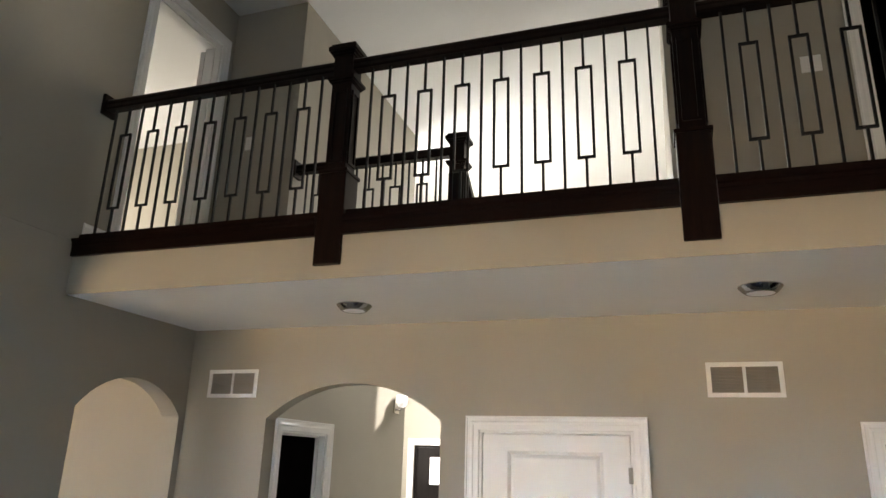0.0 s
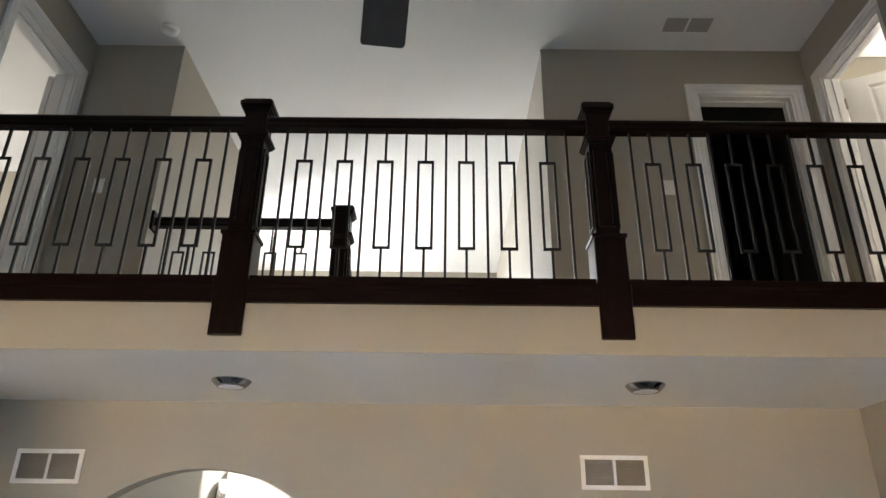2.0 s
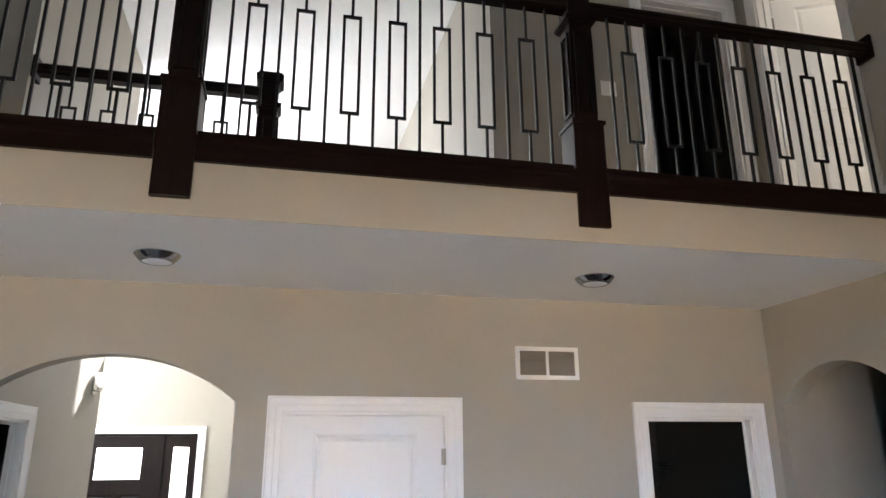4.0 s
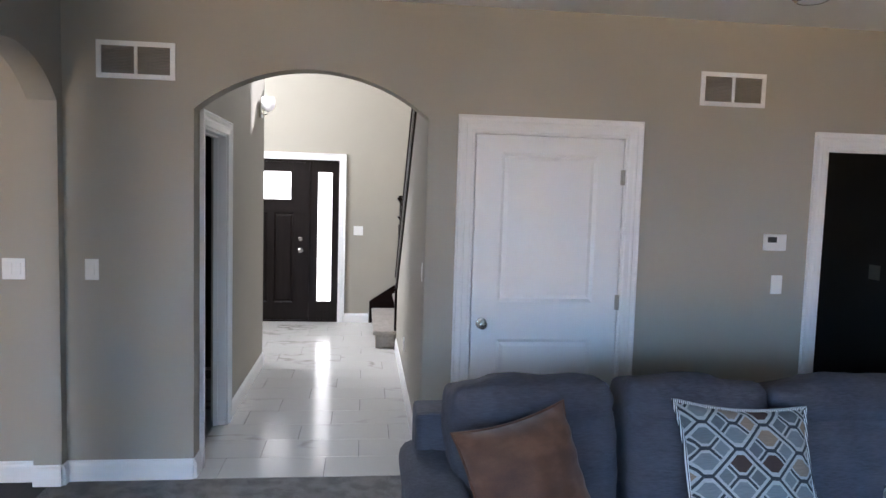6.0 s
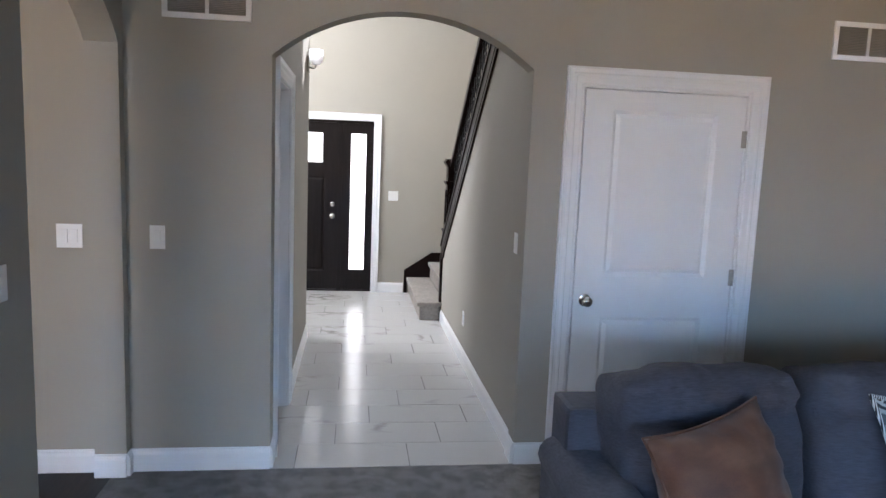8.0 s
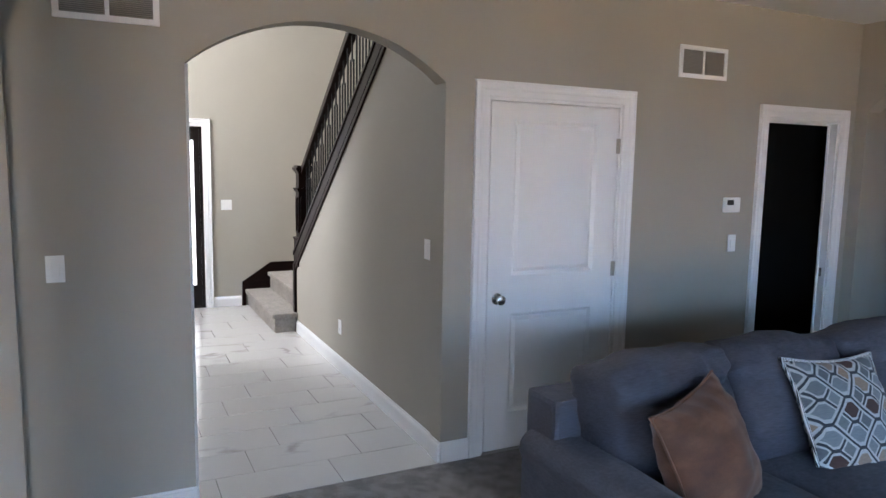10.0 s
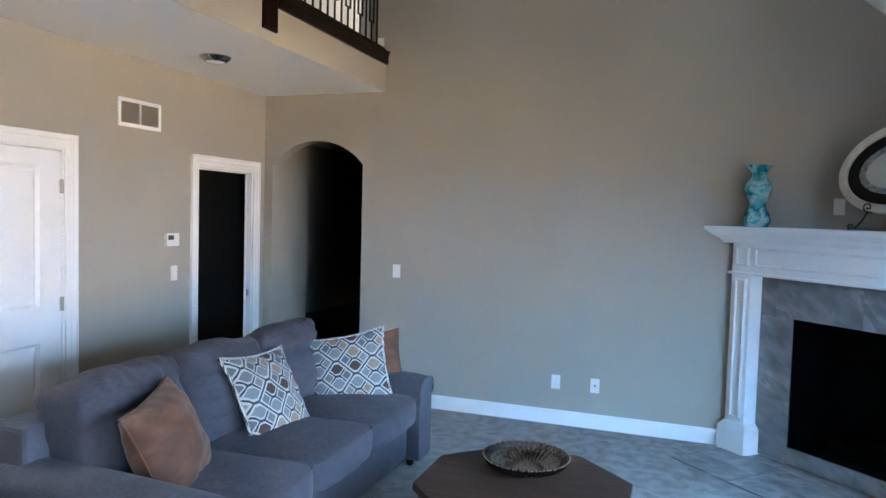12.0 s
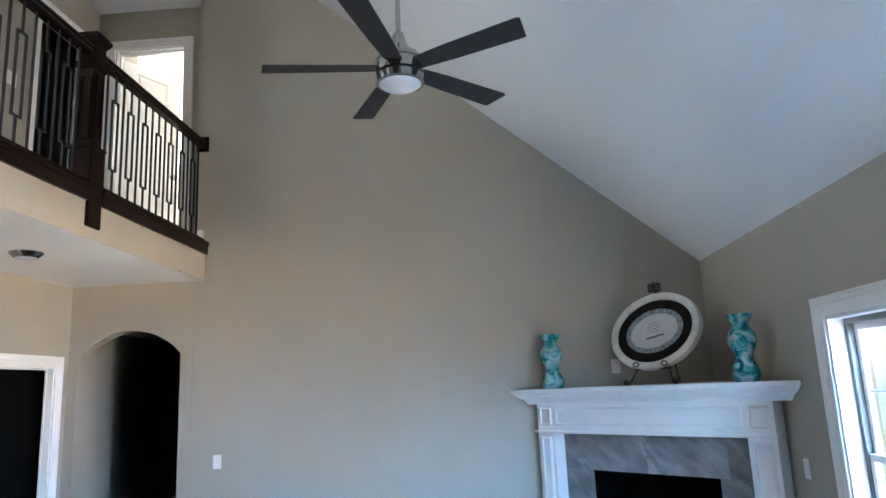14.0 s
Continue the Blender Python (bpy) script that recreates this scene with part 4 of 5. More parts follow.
# ---- sofa ----
def soft_box(w, d, h, p=7.0, n=14, puff=0.0, wrinkle=0.0, seed=0.0, ear=0.0):
    """A stuffed box: rounded edges, swollen faces and shallow creases."""
    bm = bmesh.new()
    bmesh.ops.create_cube(bm, size=2.0)
    bmesh.ops.subdivide_edges(bm, edges=bm.edges[:], cuts=n, use_grid_fill=True)
    for v in bm.verts:
        a, b, c = v.co
        s = 1.0 / (abs(a) ** p + abs(b) ** p + abs(c) ** p) ** (1 / p)
        a, b, c = a * s, b * s, c * s
        q = Vector((a * w / 2, b * d / 2, c * h / 2))
        q.x += 0.3 * puff * a * (1 - b * b) * (1 - c * c)
        q.y += puff * b * (1 - a * a) * (1 - c * c)
        q.z += puff * c * (1 - a * a) * (1 - b * b)
        if wrinkle:
            k = noise.noise(Vector((q.x * 5 + seed, q.y * 5, q.z * 7 + seed)))
            k2 = noise.noise(Vector((q.x * 14 + seed, q.y * 12 - seed, q.z * 16)))
            q += Vector((a, b, c)).normalized() * wrinkle * (k + 0.5 * k2)
        if ear:
            # the filling has slumped: pinched corners, a forward roll along the top and a crease below it
            q.z += ear * max(c, 0) ** 2 * (abs(a) ** 5 - 0.35) + 0.004 * max(c, 0) ** 4 * math.sin(5 * a + 2 * seed)
            q.x += 0.016 * math.copysign(abs(a) ** 6, a) * max(c, 0) ** 4
            if b < 0.2:
                top = 1 / (1 + math.exp(-16 * (c - 0.48)))
                q.y -= 0.034 * top * (1 - 0.35 * abs(a)) + 0.022 * max(0, 1 - (c + 0.25) ** 2 * 2)
                q.y += 0.016 * math.exp(-((c - 0.42 - 0.08 * a * math.sin(seed)) / 0.09) ** 2)
            fold = abs(a) ** 2 * max(0, 1 - abs(c - 0.62) * 2.4)
            q.y += 0.007 * math.sin(30 * c + 9 * a * a + seed) * fold
            q.y += 0.005 * math.sin(26 * a + 6 * c + seed) * max(0, c) ** 2
        v.co = q
    return bm


def loop_points(w, d, r=0.05, n=6):
    pts = []
    for cx, cy, a0 in ((w / 2 - r, d / 2 - r, 0), (-w / 2 + r, d / 2 - r, 90), (-w / 2 + r, -d / 2 + r, 180), (w / 2 - r, -d / 2 + r, 270)):
        for i in range(n + 1):
            a = radians(a0 + 90 * i / n)
            pts.append((cx + r * math.cos(a), cy + r * math.sin(a), 0))
    return pts


SX0, SX1, SY0, SY1 = -3.268, -0.888, 2.40, 3.52
sofa = thing("sofa", pose((SX0 + SX1) / 2, (SY0 + SY1) / 2, 0), "slate blue-grey woven three-seat sofa with loose cushions", "sofa")
W, D = SX1 - SX0, SY1 - SY0
part("base", soft_box(W - 0.10, D - 0.12, 0.26, 14, 10), SOFA, sofa, smooth=True, m=pose(0, 0.02, 0.195))
part("back_frame", boxes((-W / 2 + 0.045, D / 2 - 0.215, 0.155, W / 2 - 0.045, D / 2 - 0.015, 0.785)), SOFA, sofa, bevel=0.022)
for s in (-1, 1):
    bm = bmesh.new()
    prof = [(0.0, 0.07), (0.225, 0.07), (0.225, 0.50), (0.228, 0.555), (0.222, 0.590), (0.203, 0.615), (0.170, 0.630), (0.110, 0.637), (0.050, 0.632), (0.012, 0.618), (-0.010, 0.592), (-0.016, 0.560), (-0.006, 0.530), (0.0, 0.515)]
    if s > 0:
        prof = [(0.225 - x, z) for x, z in prof]
    x0 = -W / 2 if s < 0 else W / 2 - 0.225
    k = 14
    rows = []
    for i in range(k + 1):
        f = i / k
        y = -D / 2 + f * (D - 0.06)
        e = 0.018 * (1 if i in (0, k) else 0)
        rows.append([bm.verts.new((x0 + x + (0.1125 - x) * e * 2, y, z - 0.030 * (1 - f) ** 2 * (z > 0.3) - e * 0.4 * (z > 0.5))) for x, z in prof])
    for a, b in zip(rows, rows[1:]):
        for j in range(len(prof)):
            bm.faces.new((a[j], a[(j + 1) % len(prof)], b[(j + 1) % len(prof)], b[j]))
    bm.faces.new(rows[0][::-1])
    bm.faces.new(rows[-1])
    arm = part("arm", bm, SOFA, sofa, smooth=True)
    front = [(x0 + x * 1.0, -D / 2 - 0.004, z - 0.034) for x, z in prof[2:]]
    part("piping", tube(front, 0.005, 6), SOFA, arm, "welt seam along the arm front", smooth=True)
for i in range(3):
    x = -0.655 + 0.655 * i
    seat = part("seat_cushion", soft_box(0.648, 0.80, 0.19, 8, 14, 0.026, 0.007, 3.1 * i), SOFA, sofa, smooth=True, m=pose(x, -D / 2 + 0.405, 0.405, -1.5))
    part("piping", tube(loop_points(0.640, 0.79, 0.06), 0.006, 6, True), SOFA, seat, "welt seam", smooth=True, m=pose(0, 0, 0.070))
    bx, bw = ((-0.690, 0.660), (-0.020, 0.585), (0.645, 0.650))[i]
    back = part("back_cushion", soft_box(bw - 0.012, 0.26, 0.53, 8, 28, 0.055, 0.015, 7.7 * i + 2, 0.060), SOFA, sofa, smooth=True, m=pose(bx, D / 2 - 0.275, 0.662, -13, (-1.0, 1.0, -2.0)[i], (4, -3, 2)[i]))
    part("piping", tube([(a, 0, b) for a, b, _ in loop_points(bw - 0.035, 0.505, 0.07)], 0.006, 6, True), SOFA, back, "welt seam", smooth=True, m=pose(0, -0.098, 0))
ft = mesh_only("foot", lathe([(0.022, 0.0), (0.026, 0.02), (0.034, 0.075)], 16), ESPRESSO_Z, smooth=True)
for x in (-W / 2 + 0.12, W / 2 - 0.12):
    for y in (-D / 2 + 0.10, D / 2 - 0.10):
        share("foot", ft, sofa, pose(x, y, 0))


# ---- throw pillows ----
def rumple(a, b, seed, crease):
    """How far the seam of a pillow wanders off its plane."""
    return 0.7 * crease * noise.noise(Vector((a * 1.7 + seed, b * 1.7, 4.2 + seed)))


def pillow_mesh(s, thick, seed, n=22, crease=0.010):
    bm = bmesh.new()
    grid = {}
    for side in (1, -1):
        for i in range(n + 1):
            for j in range(n + 1):
                a, b = -1 + 2 * i / n, -1 + 2 * j / n
                edge = i in (0, n) or j in (0, n)
                if edge and side < 0:
                    continue
                pinch_x, pinch_y = 1 - 0.11 * (1 - b * b), 1 - 0.11 * (1 - a * a)
                z = side * thick / 2 * ((1 - a * a) * (1 - b * b)) ** 0.47
                k = noise.noise(Vector((a * 2.4 + seed, b * 2.4, side * 1.5)))
                k += 0.7 * noise.noise(Vector((a * 6 + seed, b * 6, side * 2.5 + seed))) * max(abs(a), abs(b))
                z += side * crease * k * ((1 - a * a) * (1 - b * b)) ** 0.3 if not edge else 0
                rim = max(abs(a), abs(b))
                z += side * 0.45 * crease * math.sin(17 * (b if abs(a) > abs(b) else a) + seed + 3 * side) * math.exp(-((rim - 0.86) / 0.10) ** 2) if not edge else 0
                z += rumple(a, b, seed, crease)
                grid[(side, i, j)] = bm.verts.new((a * s / 2 * pinch_x, b * s / 2 * pinch_y, z))
    def at(side, i, j):
        return grid[(1 if (i in (0, n) or j in (0, n)) else side, i, j)]
    for side in (1, -1):
        for i in range(n):
            for j in range(n):
                f = [at(side, i, j), at(side, i + 1, j), at(side, i + 1, j + 1), at(side, i, j + 1)]
                bm.faces.new(f if side > 0 else f[::-1])
    return bm


def border(s, seed, crease, n=22):
    pts = []
    for k in range(4):
        for i in range(n):
            t = -1 + 2 * i / n
            x, y = t * s / 2, -s / 2 * (1 - 0.11 * (1 - t * t))
            for _ in range(k):
                x, y = -y, x
            pts.append((x, y, rumple(2 * x / s, 2 * y / s, seed, crease)))
    return pts


def lattice():
    """Woven lattice of interlocked diamonds in white, slate, tan and rust."""
    m, n, l, b = material("geometric_lattice_weave", 0.9)
    co = n.new("ShaderNodeTexCoord").outputs["Object"]
    sep = n.new("ShaderNodeSeparateXYZ")
    l.new(co, sep.inputs[0])
    def op(kind, a, c=None):
        q = n.new("ShaderNodeMath")
        q.operation = kind
        for sock, v in zip(q.inputs, (a, c)):
            if v is None:
                continue
            if isinstance(v, (int, float)):
                sock.default_value = v
            else:
                l.new(v, sock)
        return q.outputs[0]
    u, v = op("MULTIPLY", sep.outputs[0], 4.2), op("MULTIPLY", sep.outputs[1], 5.0)
    def lattice_depth(us, vs):
        """Nearness to the outlines of a net of flat-tipped diamonds, and the number of the mesh."""
        pu = op("MULTIPLY", op("ABSOLUTE", op("SUBTRACT", op("FRACT", us), 0.5)), 2.0)
        pv = op("MULTIPLY", op("ABSOLUTE", op("SUBTRACT", op("FRACT", vs), 0.5)), 2.0)
        flat = op("MINIMUM", op("MAXIMUM", op("DIVIDE", op("SUBTRACT", pu, 0.11), 0.78), 0.0), 1.0)
        dist = op("ADD", flat, pv)
        half = op("MULTIPLY", op("GREATER_THAN", dist, 1.0), 0.5)
        deep = op("SUBTRACT", 1.0, op("ABSOLUTE", op("SUBTRACT", 1.0, dist)))
        return deep, op("ADD", op("FLOOR", op("ADD", us, half)), half), op("ADD", op("FLOOR", op("ADD", vs, half)), half)
    us = op("ADD", u, 0.27)
    d1, cu, cv = lattice_depth(us, op("ADD", v, 0.12))
    d2, eu, ev = lattice_depth(us, op("ADD", v, 0.62))
    cell = n.new("ShaderNodeCombineXYZ")
    l.new(op("ADD", cu, op("MULTIPLY", eu, 3.7)), cell.inputs[0])
    l.new(op("ADD", cv, op("MULTIPLY", ev, 5.3)), cell.inputs[1])
    wn_ = n.new("ShaderNodeTexWhiteNoise")
    l.new(cell.outputs[0], wn_.inputs["Vector"])
    c = ramp(n, l, wn_.outputs["Value"], [(0.0, (0.10, 0.115, 0.125)), (0.22, (0.17, 0.19, 0.20)), (0.42, (0.25, 0.18, 0.125)), (0.58, (0.06, 0.030, 0.024)), (0.70, (0.24, 0.185, 0.14)), (0.84, (0.13, 0.145, 0.155))])
    for node in n:
        if node.bl_idname == "ShaderNodeValToRGB":
            node.color_ramp.interpolation = "CONSTANT"
    INKY, CHALK = (0.030, 0.036, 0.044), (0.40, 0.40, 0.39)
    for deep, edge in ((d2, 0.83), (d1, 0.78)):
        c = mixed(n, l, op("GREATER_THAN", deep, edge), c, CHALK)
        c = mixed(n, l, op("GREATER_THAN", deep, 0.93), c, INKY)
    thread = noise_tex(n, l, co, 60.0, 3.0, (0.6, 9, 1))
    c = mixed(n, l, 0.22, c, ramp(n, l, thread, [(0.35, (0.10, 0.10, 0.10)), (0.65, (0.8, 0.78, 0.74))]), "OVERLAY")
    l.new(c, b.inputs["Base Color"])
    bump(n, l, b, thread, 0.3, 0.0015)
    return m


LATTICE = lattice()


def cord():
    m, n, l, b = material("braided_black_white_cord", 0.9)
    co = n.new("ShaderNodeTexCoord").outputs["Object"]
    w = n.new("ShaderNodeTexWave")
    w.inputs["Scale"].default_value = 42.0
    l.new(co, w.inputs[0])
    l.new(ramp(n, l, w.outputs[1], [(0.4, (0.02, 0.02, 0.02)), (0.55, (0.7, 0.7, 0.68))]), b.inputs["Base Color"])
    return m


CORD = cord()


def pillow(label, centre, right, up, s, thick, cloth, trim, seed, crease=0.012):
    r = Vector(right).normalized()
    upv = Vector(up)
    upv = (upv - r * upv.dot(r)).normalized()
    nz = r.cross(upv)
    m = Matrix(((r.x, upv.x, nz.x, centre[0]), (r.y, upv.y, nz.y, centre[1]), (r.z, upv.z, nz.z, centre[2]), (0, 0, 0, 1)))
    p = thing("throw_pillow", m, label, "pillow", "throw pillows on the sofa")
    part("cover", pillow_mesh(s, thick, seed, crease=crease), cloth, p, smooth=True)
    part("piping", tube(border(s * 1.005, seed, crease), 0.008 if trim is CORD else 0.005, 6, True), trim, p, smooth=True)
    return p


pillow("rust brown velvet pillow, tilted against the sofa cushion", (-2.855, 2.905, 0.665), (0.93, 0.33, 0.14), (-0.11, 0.36, 0.92), 0.47, 0.28, VELVET, VELVET, 1.0, 0.013)
pillow("lattice patterned pillow leaning on the middle cushion", (-1.985, 2.965, 0.655), (1, -0.08, -0.04), (-0.13, 0.50, 0.86), 0.53, 0.17, LATTICE, CORD, 5.0)
pillow("lattice patterned pillow leaning by the sofa arm", (-1.23, 2.86, 0.630), (0.42, -0.89, 0.19), (0.30, 0.26, 0.91), 0.54, 0.19, LATTICE, CORD, 9.0)
pillow("rust brown velvet pillow tucked behind a patterned one", (-1.04, 2.80, 0.645), (0.45, -0.88, 0.15), (0.25, 0.28, 0.92), 0.46, 0.14, VELVET, VELVET, 14.0)

# ---- coffee table and bowl ----
TX, TY, TZ = -2.165, 1.475, 0.46
tb = thing("coffee_table", pose(TX, TY, 0), "dark walnut octagonal coffee table with tapered panel sides", "coffee table")
def octagon(r, z, bm):
    return [bm.verts.new((r / math.cos(radians(22.5)) * math.cos(radians(22.5 + 45 * i)), r / math.cos(radians(22.5)) * math.sin(radians(22.5 + 45 * i)), z)) for i in range(8)]
bm = bmesh.new()
lo, hi = octagon(0.475, 0.425, bm), octagon(0.475, 0.46, bm)
bm.faces.new(lo[::-1])
bm.faces.new(hi)
for i in range(8):
    bm.faces.new((lo[i], lo[(i + 1) % 8], hi[(i + 1) % 8], hi[i]))
part("tabletop", bm, TABLE, tb, bevel=0.004)
for i in range(8):
    bm = bmesh.new()
    a0, a1 = radians(22.5 + 45 * i), radians(67.5 + 45 * i)
    c = math.cos(radians(22.5))
    q = []
    for r, z in ((0.36, 0.0), (0.455, 0.424)):
        for a in (a0, a1):
            q.append((r / c * math.cos(a), r / c * math.sin(a), z))
    vs = [bm.verts.new(p) for p in (q[0], q[1], q[3], q[2])]
    vi = [bm.verts.new((p[0] * 0.94, p[1] * 0.94, p[2])) for p in (q[0], q[1], q[3], q[2])]
    bm.faces.new(vs)
    bm.faces.new(vi[::-1])
    for j in range(4):
        bm.faces.new((vs[j], vi[j], vi[(j + 1) % 4], vs[(j + 1) % 4]))
    part("side_panel", bm, TABLE, tb)

bowl = thing("bowl", pose(-1.985, 1.505, TZ), "silver metal bowl with swirling ribs and a beaded rim", "bowl")
bm = bmesh.new()
prof = [(0.055, 0.004), (0.080, 0.006), (0.10, 0.013), (0.125, 0.021), (0.15, 0.030), (0.175, 0.041), (0.190, 0.052), (0.203, 0.066), (0.210, 0.068), (0.207, 0.060), (0.196, 0.044), (0.178, 0.032), (0.14, 0.016), (0.10, 0.004), (0.06, 0.0)]
n = 240
rings = []
for r, z in prof:
    ring = []
    for i in range(n):
        a = 2 * math.pi * i / n
        k = math.cos(40 * (a + r * 5.0)) * 0.0075 * min(1.0, max(0.0, (r - 0.080) / 0.04))
        ring.append(bm.verts.new((r * math.cos(a), r * math.sin(a), z + k)))
    rings.append(ring)
for a, b in zip(rings, rings[1:]):
    for i in range(n):
        bm.faces.new((a[i], a[(i + 1) % n], b[(i + 1) % n], b[i]))
bm.faces.new(rings[0])
bm.faces.new(rings[-1][::-1])
part("dish", bm, plain("dark_silver", (0.22, 0.225, 0.235), 0.10, 1.0, vary=0.1, scale=30, fine=400, relief=0.0), bowl, smooth=True)
bead = mesh_only("bead", lathe([(0.0, -0.005), (0.004, -0.003), (0.005, 0.0), (0.004, 0.003), (0.0, 0.005)], 8), NICKEL, smooth=True)
for i in range(72):
    a = 2 * math.pi * i / 72
    share("bead", bead, bowl, pose(0.210 * math.cos(a), 0.210 * math.sin(a), 0.068))

# ---- corner fireplace ----
fp = thing("fireplace", pose(-0.5225, -0.152, 0, 0, 0, -134.3), "white corner fireplace mantel with grey marble surround, unlit", "fireplace")
def tri(y0, z0, z1, clear=0.004):
    """A wedge that fills the corner behind the plane y0."""
    bm = bmesh.new()
    h = 1.17 - y0 - clear
    prism(bm, [(-h, y0), (h, y0), (0, 1.17 - clear)], "z", z0, z1)
    return bm
part("shelf", tri(0.0, 1.632, 1.660), TRIM, fp, bevel=0.003)
crown = bmesh.new()
prof = [(0.098, 1.538), (0.098, 1.548), (0.091, 1.552), (0.088, 1.560), (0.078, 1.572), (0.060, 1.584), (0.044, 1.592), (0.036, 1.600), (0.036, 1.606), (0.024, 1.609), (0.020, 1.618), (0.010, 1.624), (0.008, 1.6319)]
rings = [[crown.verts.new(p) for p in ((-1.166 + y, y, z), (1.166 - y, y, z), (0, 1.160, z))] for y, z in prof]
for lo_, hi_ in zip(rings, rings[1:]):
    for i in range(3):
        crown.faces.new((lo_[i], lo_[(i + 1) % 3], hi_[(i + 1) % 3], hi_[i]))
crown.faces.new(rings[0][::-1])
crown.faces.new(rings[-1])
part("crown_mould", crown, TRIM, fp)
FL_, FR_, FY_, MY = -0.985, 0.936, 0.115, 0.235            # sides and face of the mantel, face of the stone


def panel_mould(x0, z0, x1, z1, y, w=0.020, proud=0.013):
    """A mitred raised moulding round a panel, highest along its inner edge."""
    bm = bmesh.new()
    loops = []
    for inset, out in ((0, 0.0), (w * 0.35, proud * 0.55), (w * 0.65, proud), (w * 0.85, proud), (w, -0.0005)):
        loops.append([bm.verts.new((x, y - out, z)) for x, z in ((x0 + inset, z0 + inset), (x1 - inset, z0 + inset), (x1 - inset, z1 - inset), (x0 + inset, z1 - inset))])
    for p, q in zip(loops, loops[1:]):
        for i in range(4):
            bm.faces.new((p[i], p[(i + 1) % 4], q[(i + 1) % 4], q[i]))
    return bm


part("frieze", boxes((FL_, FY_, 1.330, FR_, 0.33, 1.5379)), TRIM, fp, bevel=0.002)
for x0, x1 in ((-0.958, -0.835), (-0.795, 0.735), (0.775, 0.908)):
    part("frieze_panel", panel_mould(x0, 1.372, x1, 1.512, FY_), TRIM, fp)
part("frieze_bead", boxes((FL_ - 0.024, FY_ - 0.024, 1.312, FR_ + 0.014, 0.33, 1.331)), TRIM, fp, bevel=0.005)
for x0, x1 in ((FL_, -0.818), (0.750, FR_)):
    part("pilaster", boxes((x0, FY_, 0.20, x1, 0.33, 1.3119)), TRIM, fp, bevel=0.002)
    part("pilaster_panel", panel_mould(x0 + 0.028, 0.25, x1 - 0.026, 1.285, FY_, 0.024, 0.015), TRIM, fp)
    bm = bmesh.new()
    rings = [[bm.verts.new(p) for p in ((x0 - o, FY_ - o, z), (x1 + o, FY_ - o, z), (x1 + o, 0.33, z), (x0 - o, 0.33, z))] for o, z in ((0.036, 0.0), (0.036, 0.180), (0.030, 0.186), (0.002, 0.222))]
    for lo_, hi_ in zip(rings, rings[1:]):
        for i in range(4):
            bm.faces.new((lo_[i], lo_[(i + 1) % 4], hi_[(i + 1) % 4], hi_[i]))
    bm.faces.new(rings[0][::-1])
    bm.faces.new(rings[-1])
    part("plinth", bm, TRIM, fp)
BL, BR, BT, BB = -0.552, 0.476, 1.030, 0.125              # the firebox opening
rows = [(-0.816, -0.692, BT, 1.311), (-0.690, -0.072, BT, 1.311), (-0.070, 0.550, BT, 1.311), (0.552, 0.748, BT, 1.311),
        (-0.816, BL, 0.012, 0.440), (-0.816, BL, 0.442, BT - 0.002), (BR, 0.748, 0.012, 0.640), (BR, 0.748, 0.642, BT - 0.002),
        (BL + 0.002, -0.071, 0.012, BB), (-0.069, BR - 0.002, 0.012, BB)]
for x0, x1, z0, z1 in rows:
    part("tile", boxes((0, 0, 0, x1 - x0, 0.02, z1 - z0)), STONE, fp, "polished grey marble tile", m=pose(x0, MY, z0))
for r in ((BL - 0.02, 0.60, BB, BR + 0.02, 0.61, BT), (BL - 0.02, MY + 0.022, BB, BL - 0.001, 0.599, BT), (BR + 0.001, MY + 0.022, BB, BR + 0.02, 0.599, BT), (BL - 0.02, MY + 0.022, BT + 0.001, BR + 0.02, 0.61, BT + 0.02), (BL - 0.02, MY + 0.022, BB - 0.02, BR + 0.02, 0.61, BB - 0.001)):
    part("firebox_panel", boxes(r), BLACK, fp, "black metal firebox")
part("firebox_trim", boxes((BL, MY + 0.004, BB, BL + 0.012, MY + 0.04, BT), (BR - 0.012, MY + 0.004, BB, BR, MY + 0.04, BT), (BL + 0.012, MY + 0.004, BT - 0.012, BR - 0.012, MY + 0.04, BT)), BLACK, fp)
logs = tube([(-0.34, 0.42, 0.175), (-0.04, 0.39, 0.185), (0.24, 0.43, 0.175)], 0.045, 10)
tube([(-0.24, 0.48, 0.215), (0.01, 0.45, 0.25), (0.20, 0.37, 0.255)], 0.036, 10, bm=logs)
part("log", logs, BLACK, fp, "charred ceramic logs", smooth=True)
part("core", tri(0.615, 0.0, 1.5379), TRIM, fp)
part("wing", boxes((FL_ + 0.002, MY + 0.0205, 0.0, BL - 0.021, 0.33, 1.53), (BR + 0.021, MY + 0.0205, 0.0, FR_ - 0.002, 0.33, 1.53), (BL - 0.021, MY + 0.021, BT + 0.021, BR + 0.021, 0.33, 1.53)), TRIM, fp)

hearth = tagged(new("hearth"), "flush grey marble tile hearth before the fireplace", "hearth", kind="structure")
hearth.matrix_world = pose(-0.5225, -0.152, 0, 0, 0, -134.3)
part("bed", boxes((-0.98, -0.42, -0.02, 0.98, 0.078, 0.002)), GROUT, hearth)
ht = mesh_only("tile", boxes((-0.242, -0.129, 0, 0.242, 0.129, 0.006)), STONE)
for i in range(4):
    for j in range(2):
        share("tile", ht, hearth, pose(-0.735 + 0.49 * i, -0.285 + 0.262 * j, 0.001))

